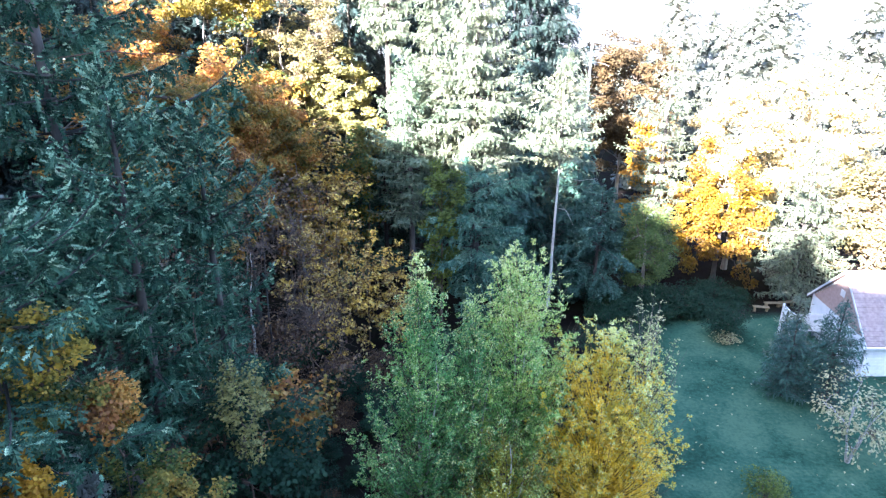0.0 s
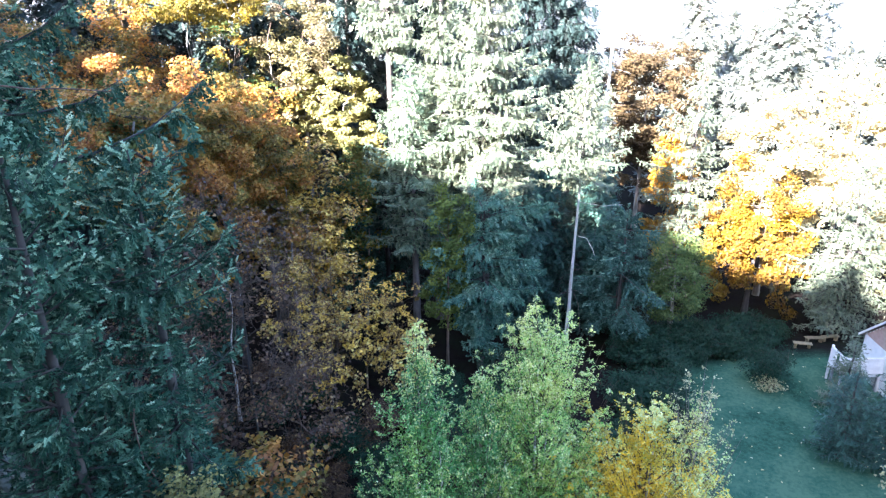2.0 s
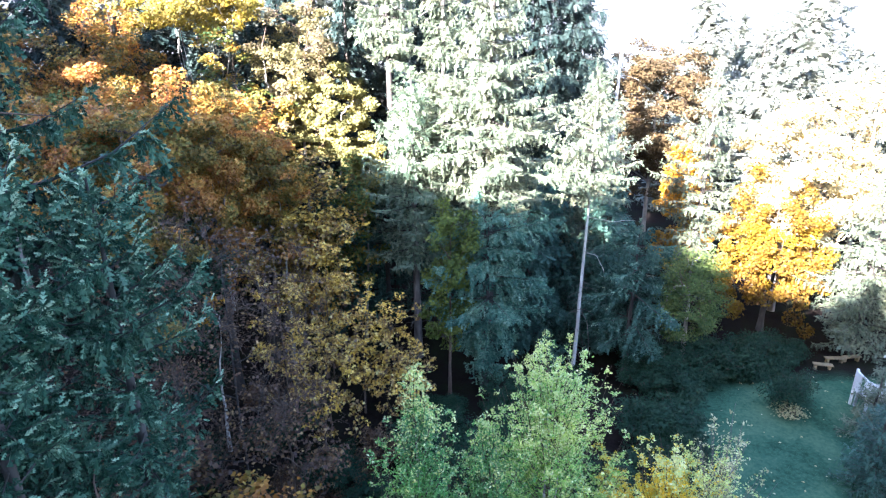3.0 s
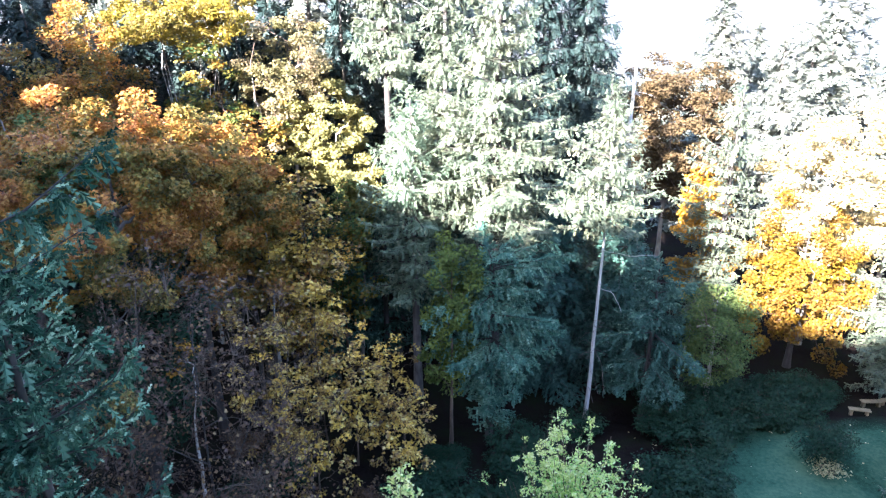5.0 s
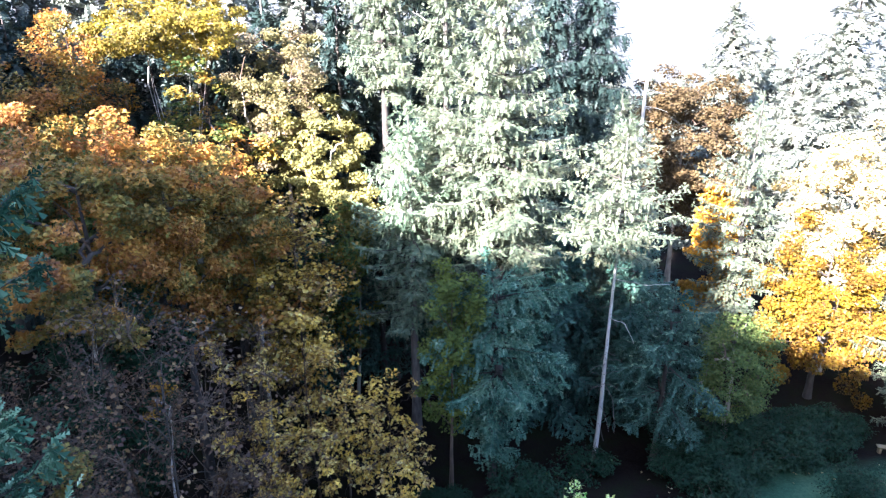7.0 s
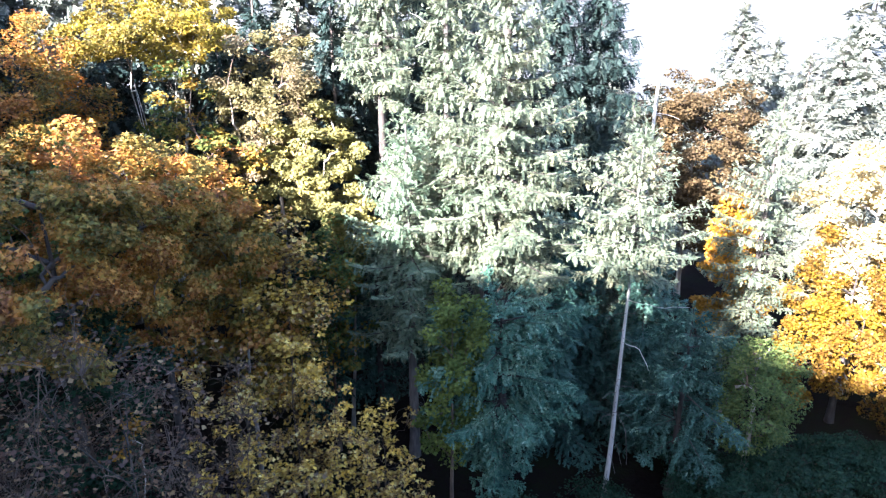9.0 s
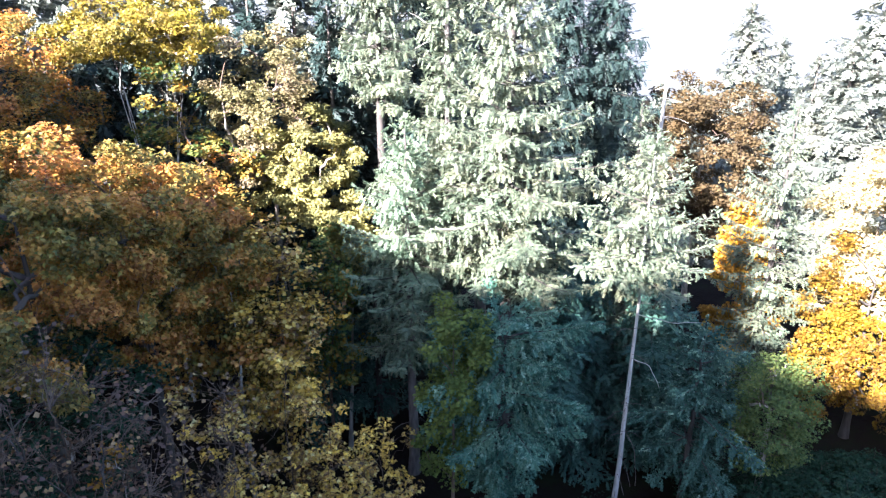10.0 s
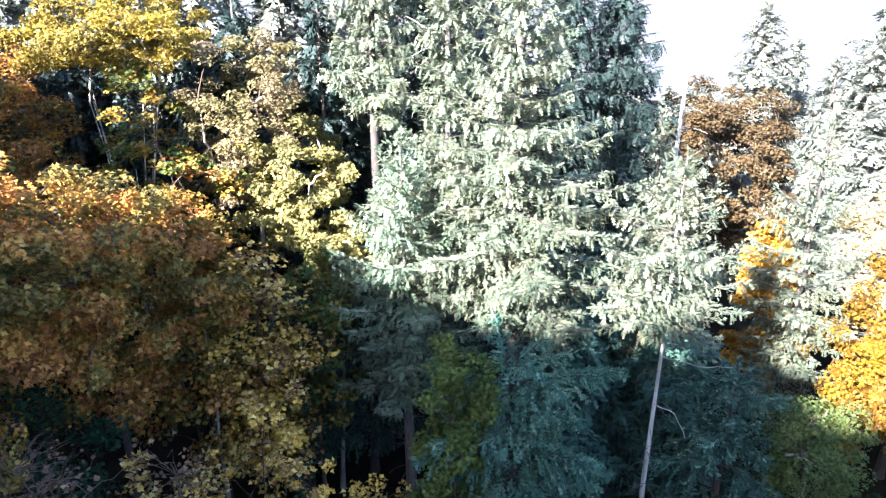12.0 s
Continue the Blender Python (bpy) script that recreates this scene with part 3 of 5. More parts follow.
def broadleaf(name, x, y, label, seed, top, low, radius, leaves, wood, clumps=150, per=90, leaf=0.22, spread=0.75, stems=1, limbs=9,
              group="broadleaf trees of the wood", maple=True, twigs=1, shape=2.0, inner=0.45, trunk_r=0.22, offset=(0, 0),
              squash=0.55, turn=0.0, flare=0.35, fork=0.0):
    """A broadleaf tree: trunk, limbs and a crown of leaf clumps round its twigs; top and low are heights in the world."""
    r = rng_of(seed)
    g = float(ground_z(x, y))
    tree = empty(name, x, y, g, label, "tree", group, turn)
    H, cb = top - g, max(0.3, low - g)
    rz, cz = (H - cb) / 2, (H + cb) / 2
    ox, oy = offset
    # clump centres in a lumpy ellipsoid, more of them towards its skin
    d = unit(r.normal(0, 1, (clumps, 3)))
    ph = r.uniform(0, TAU, 4)
    lump = 1 + 0.2 * np.sin(3 * np.arctan2(d[:, 1], d[:, 0]) + ph[0] + 2 * d[:, 2]) + 0.13 * np.sin(5 * d[:, 0] + ph[1]) * np.cos(4 * d[:, 2] + ph[2])
    rad = inner + (1 - inner) * r.uniform(0, 1, clumps) ** 0.5
    wide = np.clip(1 - np.abs(d[:, 2]) ** shape, 0, 1) ** (1 / shape) / np.maximum(np.hypot(d[:, 0], d[:, 1]), 1e-6)
    C = np.column_stack([d[:, 0] * wide * radius, d[:, 1] * wide * radius, d[:, 2] * rz]) * (rad * lump)[:, None] + np.array([ox, oy, cz])
    C[:, 2] = np.minimum(C[:, 2], H - 0.05)
    # stems and limbs
    stem_lines = []
    for k in range(stems):
        az = k * TAU / stems + r.uniform(-0.3, 0.3)
        reach = (0.0 if stems == 1 else radius * flare * r.uniform(0.6, 1.2))
        t = np.linspace(0, 1, 9)
        bend = r.normal(0, 0.12, (9, 2)).cumsum(0) * 0.6
        zz = -0.3 + t * (0.86 * H * (1 if k == 0 else r.uniform(0.75, 1.0)))
        up_fork = np.clip((t - fork) / (1 - fork), 0, 1) ** 1.2
        line = np.column_stack([math.cos(az) * reach * up_fork + bend[:, 0] * t + ox * t, math.sin(az) * reach * up_fork + bend[:, 1] * t + oy * t, zz])
        v, f = tube(line, trunk_r * (1.0 if stems == 1 else 0.7) * (1 - 0.85 * t) * (1 + 0.4 * np.exp(-t * 14)), 8)
        part("trunk" if k == 0 else "stem", mesh_of("stem", v, f, [wood], shade=True), None, tree)
        stem_lines.append(line)
    nodes = np.concatenate([ln[2:] for ln in stem_lines])
    for k in range(limbs):
        goal = C[r.integers(0, len(C))]
        ok = nodes[nodes[:, 2] < goal[2] + 0.2]
        ok = ok if len(ok) else nodes[:3]
        a = ok[np.argmin(np.linalg.norm((ok - goal) * [1, 1, 0.6], axis=1) + r.uniform(0, 1.0, len(ok)))]
        t = np.linspace(0, 1, 7)[:, None]
        ln = a + (goal - a) * t + np.array([0, 0, 1.0]) * (0.25 * np.linalg.norm(goal - a) * t * (1 - t)) + r.normal(0, 0.07, (7, 3)) * t * (1 - t) * 4
        v, f = tube(ln, trunk_r * 0.36 * (1 - 0.85 * t[:, 0]), 6)
        part("limb", mesh_of("limb", v, f, [wood], shade=True), None, tree)
        nodes = np.concatenate([nodes, ln[2:]])
    # thinner branches, then twigs from them to the clumps
    wood_parts = []
    for k in range(len(C) // 4):
        goal = C[r.integers(0, len(C))]
        a = nodes[np.argmin(np.linalg.norm((nodes - goal) * [1, 1, 0.7], axis=1) + 0.8 * (nodes[:, 2] > goal[2]))]
        t = np.linspace(0, 1, 6)[:, None]
        ln = a + (goal - a) * t + np.array([0, 0, 0.25]) * np.linalg.norm(goal - a) * t * (1 - t) + r.normal(0, 0.09, (6, 3)) * t
        wood_parts.append(tube(ln, np.linspace(min(0.04, trunk_r * 0.2), 0.008, 6), 4))
        nodes = np.concatenate([nodes, ln[2:]])
    for c in C:
        for _ in range(twigs):
            a = nodes[np.argmin(np.linalg.norm(nodes - c, axis=1))]
            e = c + r.normal(0, 0.3 * spread, 3) * (0 if twigs == 1 else 1.6)
            t = np.linspace(0, 1, 5)[:, None]
            ln = a + (e - a) * t + np.array([0, 0, 0.2]) * np.linalg.norm(e - a) * t * (1 - t) + r.normal(0, 0.06, (5, 3)) * t
            wood_parts.append(tube(ln, np.linspace(0.012, 0.004, 5), 3))
    counts = r.poisson(per, len(C))
    which = np.repeat(np.arange(len(C)), counts)
    n = len(which)
    sc = (spread * r.uniform(0.7, 1.25, len(C)))[which]
    off = r.normal(0, 1, (n, 3))
    off /= np.maximum(1, np.linalg.norm(off, axis=1, keepdims=True) / 1.5)
    p = C[which] + off * sc[:, None] * np.array([0.62, 0.62, 0.62 * squash])
    away = unit(p - np.array([ox, oy, cz - 0.3 * rz]))
    az = r.uniform(0, TAU, n)
    along = np.column_stack([np.cos(az), np.sin(az), r.normal(-0.45, 0.35, n)]) + 0.5 * away
    up = np.array([0, 0, 0.6]) + 0.7 * away + r.normal(0, 0.65, (n, 3))
    tv, tf = (LOBED_V, LOBED_F) if maple == "lobed" else (MAPLE_V, MAPLE_F) if maple else (LEAF_V, LEAF_F)
    lv, lf = scatter(tv, tf, p, along, up, leaf * r.uniform(0.65, 1.25, n))
    wv, wf = joined(wood_parts)
    wf = np.concatenate([wf[:, :3], wf[:, [0, 2, 3]]])
    v, f = joined([(lv, lf), (wv, wf)])
    idx = np.zeros(len(f), int)
    idx[len(lf):] = 1
    part("crown", mesh_of("crown", v, f, [leaves, TWIG], idx), None, tree)
    return tree


def birch(x, y, label, seed, top, prof, leaves, tips, leaders=240, per=120, leaf=0.082, thin=0.0, spike=0.9, wood=None, pale_from=0.5, pale_to=(0, 0)):
    """A birch: slender stems and many ascending leafy leaders that end in upright shoots. prof: heights in the world and the crown's radius there."""
    r = rng_of(seed)
    g = float(ground_z(x, y))
    tree = empty("birch_tree", x, y, g, label, "tree", "birches")
    zs, rs = np.array([p[0] - g for p in prof] + [top - g]), np.array([p[1] for p in prof] + [0.15])
    H = top - g
    t = np.linspace(0, 1, 9)
    for k in range(2):
        bend = r.normal(0, 0.07, (9, 2)).cumsum(0) * t[:, None]
        v, f = tube(np.column_stack([bend[:, 0] + 0.5 * k * t, bend[:, 1] - 0.3 * k * t, -0.3 + t * H * (0.93 - 0.2 * k)]), 0.09 * (1 - 0.88 * t), 7)
        part("trunk" if k == 0 else "stem", mesh_of("stem", v, f, [BARK_BIRCH], shade=True), None, tree)
    wood_parts, P, A, U, S, pale = [], [], [], [], [], []
    ph = r.uniform(0, TAU, 3)
    fine = np.linspace(zs[0], zs[-1], 60)
    cum = np.cumsum(np.interp(fine, zs, rs) ** 0.9 + 0.3)
    for k in range(leaders):
        ze = float(np.interp(r.uniform(0, cum[-1]), cum, fine))
        az = k * 2.39996 + r.normal(0, 0.3)
        R = float(np.interp(ze, zs, rs)) * (1 + 0.15 * math.sin(3 * az + ph[0] + ze) + 0.12 * math.sin(5 * az + ph[1] - 2 * ze))
        re = R * (r.uniform(0.8, 1.08) if r.uniform() < 0.7 else r.uniform(0.2, 0.8))
        z0 = max(0.6, ze - 0.9 - 1.15 * re)
        q = np.linspace(0, 1, 7)
        up = r.uniform(0.1, 1.0) * spike
        ln = np.column_stack([math.cos(az) * re * q ** 0.85, math.sin(az) * re * q ** 0.85, z0 + (ze - z0) * q ** 1.2 + up * np.clip(q - 0.6, 0, 1) / 0.4 * 0.8]) + r.normal(0, 0.03, (7, 3)) * q[:, None]
        wood_parts.append(tube(ln, np.linspace(0.02, 0.004, 7), 3))
        if r.uniform() < thin:
            continue
        # side twigs along the leader carry the leaves and hang a little
        nt = 12
        tq = np.clip(r.uniform(0.22, 1.0, nt), 0, 1)
        root = np.column_stack([np.interp(tq, q, ln[:, j]) for j in range(3)])
        ta = r.uniform(0, TAU, nt)
        td = np.column_stack([np.cos(ta), np.sin(ta), r.uniform(-0.7, 0.5, nt)])
        tl = (0.12 + 0.5 * (1.02 - tq)) * r.uniform(0.6, 1.3, nt)
        m = r.poisson(per)
        j = r.integers(0, nt, m)
        w = r.uniform(0, 1, m)
        p = root[j] + td[j] * (tl[j] * w)[:, None] + r.normal(0, 0.035, (m, 3))
        p[:, 2] -= 0.3 * tl[j] * w * w
        la = r.uniform(0, TAU, m)
        high = tq[j] > 0.75
        P.append(p), A.append(np.column_stack([np.cos(la), np.sin(la), r.normal(-0.5, 0.5, m) + 0.9 * high]))
        U.append(np.column_stack([math.cos(az) * 0.6 + r.normal(0, 0.6, m), math.sin(az) * 0.6 + r.normal(0, 0.6, m), 0.6 + r.normal(0, 0.5, m)]))
        S.append(leaf * r.uniform(0.65, 1.3, m))
        # share of paler leaves grows with height, painting sky glints on the top
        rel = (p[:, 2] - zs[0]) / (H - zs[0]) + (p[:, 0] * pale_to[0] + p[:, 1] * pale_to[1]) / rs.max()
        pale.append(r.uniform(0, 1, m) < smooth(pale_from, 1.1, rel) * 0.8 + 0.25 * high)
    lv, lf = scatter(LEAF_V, LEAF_F, np.concatenate(P), np.concatenate(A), np.concatenate(U), np.concatenate(S))
    wv, wf = joined(wood_parts)
    wf = np.concatenate([wf[:, :3], wf[:, [0, 2, 3]]])
    v, f = joined([(lv, lf), (wv, wf)])
    idx = np.ones(len(f), int)
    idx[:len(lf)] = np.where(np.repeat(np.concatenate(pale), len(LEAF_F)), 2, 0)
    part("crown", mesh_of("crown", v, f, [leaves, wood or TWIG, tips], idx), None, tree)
    return tree


# the tall sunlit firs in the middle
SUNNY = dict(size=0.23, step=0.08, teeth=3, droop=0.22, tip=0.26, hang=0.12, fringe=0.2, whorl=0.54, ring=7, ragged=0.04, rise=(-0.1, 0.75))
conifer("fir_tree", 2.2, 45.3, "tall Douglas fir, sunlit above and shaded below", 12, 26.5, [(9.2, 2.6), (10.2, 4.1), (15.0, 3.5), (20.0, 2.3)], FIR, BARK_DARK, **{**SUNNY, "whorl": 0.5})
SPARSE = conifer("fir_tree", -0.6, 48.5, "tall Douglas fir with thin upper boughs in full sun", 11, 25.5, [(9.0, 2.6), (11.0, 4.2), (14.0, 3.0), (17.0, 1.8), (22.0, 1.2)], FIR, BARK_GREY, thin=0.12, **SUNNY)
# dark bark here paints the hanging boughs' shade onto the trunk
conifer("fir_tree", -4.1, 51.2, "tall pale fir with a bare lower trunk", 13, 27.0, [(17.0, 1.8), (18.5, 3.1), (22.0, 2.6)], FIR, BARK_DARK, thin=0.12, **{**SUNNY, "fringe": 0.45, "hang": 0.25})
conifer("fir_tree", 9.9, 66.0, "tall slender fir, neighbour's shade put into its dark needles", 14, 23.4, [(4.0, 4.2), (12.0, 4.2), (18.5, 2.8)], FIR_SHADE_DARK, BARK_DARK, size=0.42, step=0.22, fringe=0.4, hang=0.3)
conifer("fir_tree", 6.6, 64.0, "dark slender fir behind the tall firs", 15, 25.0, [(5.0, 3.4), (12.0, 3.4), (20.0, 2.0)], FIR_SHADE_DARK, BARK_DARK, size=0.42, step=0.22, fringe=0.4, hang=0.3)
conifer("fir_tree", -1.6, 56.5, "dark fir behind the tall firs", 131, 27.0, [(6.0, 3.6), (15.0, 3.4), (22.0, 2.4)], FIR_SHADE_DARK, BARK_DARK, size=0.45, step=0.25, fringe=0.4, hang=0.3)
# the pale bare trunk with a live top, and a small fir behind it
SNAG = conifer("fir_tree", 7.1, 41.7, "fir with a pale bare lower trunk and dead twigs", 16, 17.0, [(10.9, 1.8), (11.9, 3.1), (13.5, 2.3), (15.4, 1.1)], FIR, BARK_PALE, trunk_r=0.125, lean=(0.35, 0.3), **{**SUNNY, "whorl": 0.4, "rise": (0.0, 1.0), "size": 0.2})
conifer("fir_tree", 9.5, 52.4, "small pointed fir in full sun", 17, 16.5, [(2.5, 3.0), (9.0, 2.9), (13.0, 1.7)], FIR, BARK_DARK, **{**SUNNY, "step": 0.12})
conifer("fir_tree", 10.3, 42.4, "young dark fir with long low boughs", 18, 9.0, [(1.6, 1.6), (3.6, 3.2), (6.0, 2.7)], FIR_SHADE_GREEN, BARK_DARK, size=0.22, step=0.11, teeth=5, shoots=CEDAR_LIT_TIPS, hang=0.3, fringe=0.4, droop=0.2, rise=(-0.1, 0.5), whorl=0.75, ring=6, thin=0.15, ragged=0.25)
conifer("fir_tree", 9.9, 48.2, "dark fir in the shade behind the pale trunk", 29, 10.5, [(-1.2, 3.2), (4.0, 3.0)], FIR_SHADE_GREEN, BARK_DARK, size=0.38, step=0.18)
conifer("fir_tree", 6.4, 49.5, "dark fir in the shade behind the pale trunk", 30, 11.0, [(-1.2, 3.4), (4.0, 3.2)], FIR_SHADE_GREEN, BARK_DARK, size=0.38, step=0.18)
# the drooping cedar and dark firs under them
conifer("cedar_tree", 1.9, 40.7, "drooping dark cedar standing in the shade", 19, 10.3, [(0.4, 0.7), (2.5, 1.8), (5.0, 2.8), (7.5, 3.2), (9.2, 2.6)], CEDAR, BARK_DARK, size=0.2, step=0.1, teeth=5, shoots=CEDAR_LIT_TIPS, droop=0.34, tip=0.12, hang=0.35, fringe=0.5, whorl=0.62, ring=6, thin=0.1, ragged=0.08, rise=(0.0, 0.7))
BROKEN = conifer("fir_tree", -2.2, 45.7, "pointed fir, sunlit above, with a bare broken lower trunk", 20, 16.9, [(5.8, 2.4), (9.0, 3.2), (12.8, 2.5), (15.2, 1.0)], FIR_TEAL, BARK_GREY, thin=0.2, **{**SUNNY, "rise": (-0.1, 0.9), "ragged": 0.05})
conifer("fir_tree", 4.8, 47.5, "dark fir in deep shade", 21, 10.5, [(-1.0, 3.4), (5.0, 2.8)], FIR_SHADE_GREEN, BARK_DARK, size=0.4, step=0.18)
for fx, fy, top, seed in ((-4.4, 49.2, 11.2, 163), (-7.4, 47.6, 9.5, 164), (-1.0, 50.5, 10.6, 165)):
    conifer("fir_tree", fx, fy, "dim green fir in the shade under the tall ones", seed, top, [(0.5, 2.0), (4.0, 2.7), (7.5, 2.3)], FIR_SHADE_GREEN, BARK_DARK, size=0.26, step=0.14, teeth=5, shoots=CEDAR_LIT_TIPS, hang=0.3, fringe=0.4, droop=0.25, whorl=0.85, thin=0.15, ragged=0.2)
# firs on the sunny side
conifer("fir_tree", 17.2, 52.4, "sunlit fir above the golden maple", 22, 16.3, [(1.0, 3.4), (8.0, 3.4), (12.0, 2.2)], FIR, BARK_DARK, thin=0.1, **{**SUNNY, "step": 0.12, "whorl": 0.7})
conifer("fir_tree", 25.9, 46.0, "broad fir beside the house, its top in sun", 23, 11.2, [(0.0, 3.0), (3.5, 4.2), (7.0, 2.6)], FIR, BARK_DARK, **{**SUNNY, "whorl": 0.6, "step": 0.13, "size": 0.24})
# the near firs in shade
NEAR = dict(shoots=FIR_LIT_SHOOTS, teeth=7, size=0.25, step=0.125, thin=0.12, wide=0.38, droop=0.22, tip=0.36, hang=0.14, fringe=0.25, whorl=0.7, ring=6, ragged=0.28, rise=(-0.05, 0.9))
NEAR_FIR = conifer("fir_tree", -11.6, 20.3, "large near fir with bluish green boughs in shade", 24, 28.0, [(11.5, 3.6), (16.0, 4.3), (21.0, 3.6)], FIR_BLUE, BARK_GREY, **{**NEAR, "hang": 0.3, "fringe": 0.4, "whorl": 0.8, "step": 0.135, "size": 0.26, "ring": 6})
conifer("fir_tree", -8.9, 18.0, "bluish fir with pale-tipped boughs in shade", 28, 19.9, [(8.5, 2.2), (14.0, 2.4), (17.5, 1.5)], FIR_BLUE, BARK_DARK, **NEAR)
LOW_FIR = conifer("fir_tree", -7.75, 20.9, "bluish fir with upturned boughs in shade", 25, 18.0, [(8.0, 1.5), (12.5, 1.75), (15.8, 1.75)], FIR_BLUE, BARK_DARK, **NEAR)
conifer("fir_tree", -10.3, 13.4, "near fir with long boughs at the wood's edge", 26, 18.0, [(11.0, 3.0), (14.5, 3.4)], FIR_BLUE, BARK_DARK, **{**NEAR, "whorl": 0.6, "thin": 0.3})

# broadleaf trees of the left slope
broadleaf("maple_tree", -13.7, 35.8, "broad maple with rust and orange autumn leaves", 31, 18.2, 10.3, 5.0, ORANGE, BARK_DARK, 165, 220, 0.17, 0.74, maple="lobed", trunk_r=0.3)
broadleaf("maple_tree", -12.6, 41.4, "maple with orange and olive autumn leaves", 131, 16.2, 8.0, 4.0, ORANGE, BARK_DARK, 125, 180, 0.18, 0.72, maple="lobed", trunk_r=0.26)
broadleaf("maple_tree", -16.2, 52.0, "many-stemmed maple with a golden sunlit crown", 32, 21.6, 18.3, 4.6, HONEY, BARK_PALE, 80, 190, 0.18, 0.7, stems=9, flare=0.42, fork=0.3, inner=0.3, maple="lobed", limbs=12, trunk_r=0.15)
broadleaf("maple_tree", -22.6, 50.5, "maple with brown and orange autumn leaves", 33, 20.6, 9.0, 4.0, ORANGE, BARK_DARK, 130, 160, 0.19, 0.9, maple="lobed")
broadleaf("maple_tree", -27.6, 47.0, "broad maple with brown and yellow autumn leaves", 133, 21.0, 9.0, 4.6, ORANGE, BARK_MAPLE, 130, 130, 0.2, 0.75, maple="lobed")
broadleaf("maple_tree", -9.8, 51.6, "tall maple with thinning pale tan leaves", 34, 20.4, 12.0, 2.7, OCHRE, BARK_MAPLE, 120, 130, 0.16, 0.55, maple="lobed", trunk_r=0.24, twigs=2)
broadleaf("maple_tree", -7.6, 50.4, "maple with drooping yellow-tan leaves in sun", 134, 16.3, 10.0, 2.6, YELLOW_LEAF, BARK_MAPLE, 90, 170, 0.19, 0.55, maple="lobed", trunk_r=0.2)
broadleaf("maple_tree", -5.9, 48.0, "slender maple with a leaning yellow-green bough", 35, 12.0, 9.3, 1.5, YELLOW_LEAF, BARK_MAPLE, 34, 150, 0.18, 0.5, limbs=5, trunk_r=0.12, maple="lobed", offset=(0.5, 0))
broadleaf("maple_tree", -13.0, 50.5, "shaded maple with dull yellow-green leaves", 36, 18.5, 5.0, 4.4, YELLOW_GREEN, BARK_DARK, 90, 90, 0.2, 0.65, stems=2)
broadleaf("maple_tree", -20.5, 46.0, "shaded green maple under the golden one", 46, 15.5, 6.0, 3.2, GREEN, BARK_MAPLE, 80, 110, 0.22, 0.75, stems=2)
broadleaf("maple_tree", -10.3, 44.5, "slim maple with rust and yellow leaves", 47, 13.0, 2.0, 2.8, ORANGE, BARK_DARK, 80, 90, 0.22, 0.75, limbs=10, trunk_r=0.17)
broadleaf("maple_tree", -11.6, 47.2, "slim maple with olive and orange leaves in shade", 56, 15.0, 6.0, 2.6, ORANGE, BARK_DARK, 60, 80, 0.19, 0.6, limbs=10, trunk_r=0.15, stems=2)
broadleaf("maple_tree", -7.8, 43.6, "slim maple with scattered olive and ochre leaves", 57, 12.5, 2.0, 2.4, THICKET, TWIG, 110, 45, 0.21, 0.65, limbs=10, trunk_r=0.12, inner=0.2)
broadleaf("maple_tree", -6.4, 46.4, "thin dull green maple in the dark wood", 58, 11.5, 3.0, 2.2, YELLOW_GREEN, TWIG, 70, 60, 0.2, 0.65, limbs=8, trunk_r=0.12)
broadleaf("maple_tree", -11.2, 44.6, "slim leaning maple with a bare dark trunk", 157, 14.6, 11.6, 1.3, ORANGE, BARK_DARK, 22, 120, 0.18, 0.5, limbs=5, trunk_r=0.16)
broadleaf("maple_tree", -9.4, 42.2, "slim maple with a bare pale trunk", 158, 12.4, 9.6, 1.1, ORANGE, BARK_MAPLE, 16, 110, 0.18, 0.5, limbs=5, trunk_r=0.14)
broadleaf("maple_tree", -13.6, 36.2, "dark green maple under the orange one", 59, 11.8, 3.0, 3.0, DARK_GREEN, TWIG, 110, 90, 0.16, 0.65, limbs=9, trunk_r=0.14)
broadleaf("maple_tree", -8.7, 30.4, "nearly bare maple with grey twigs and few brown leaves", 37, 14.4, 2.0, 3.9, BROWN, BARK_DARK, 300, 12, 0.13, 0.8, limbs=30, twigs=5, trunk_r=0.07)
broadleaf("maple_tree", -14.6, 31.5, "bare grey-twigged maple with a few brown leaves", 38, 11.0, 1.0, 3.6, BROWN, BARK_DARK, 200, 14, 0.13, 0.8, limbs=22, twigs=4, trunk_r=0.06)
for tx, ty, top, rad, seed in ((-8.3, 36.2, 10.6, 1.7, 39), (-6.2, 38.4, 10.6, 1.8, 40), (-4.6, 37.4, 8.6, 1.6, 139), (-5.8, 34.4, 7.8, 1.7, 140), (-3.0, 39.4, 6.4, 1.8, 141), (-2.2, 36.8, 4.2, 1.5, 142)):
    broadleaf("maple_tree", tx, ty, "thin young maple with scattered ochre and yellow leaves", seed, top, 0.0, rad, THICKET, TWIG, 54, int(12 + 2.0 * top), 0.175, 0.36, limbs=9, trunk_r=0.05, inner=0.2, maple="lobed")
broadleaf("maple_tree", -9.1, 25.6, "slim maple with a few bright orange leaf clusters", 160, 12.2, 10.9, 0.75, ORANGE, TWIG, 11, 55, 0.12, 0.3, limbs=6, trunk_r=0.05, maple="lobed")
broadleaf("maple_tree", -10.8, 34.0, "slender maple with a pale stem and yellow leaves", 161, 8.6, 7.2, 0.5, GOLD, BARK_BIRCH, 7, 30, 0.15, 0.3, limbs=3, trunk_r=0.1)
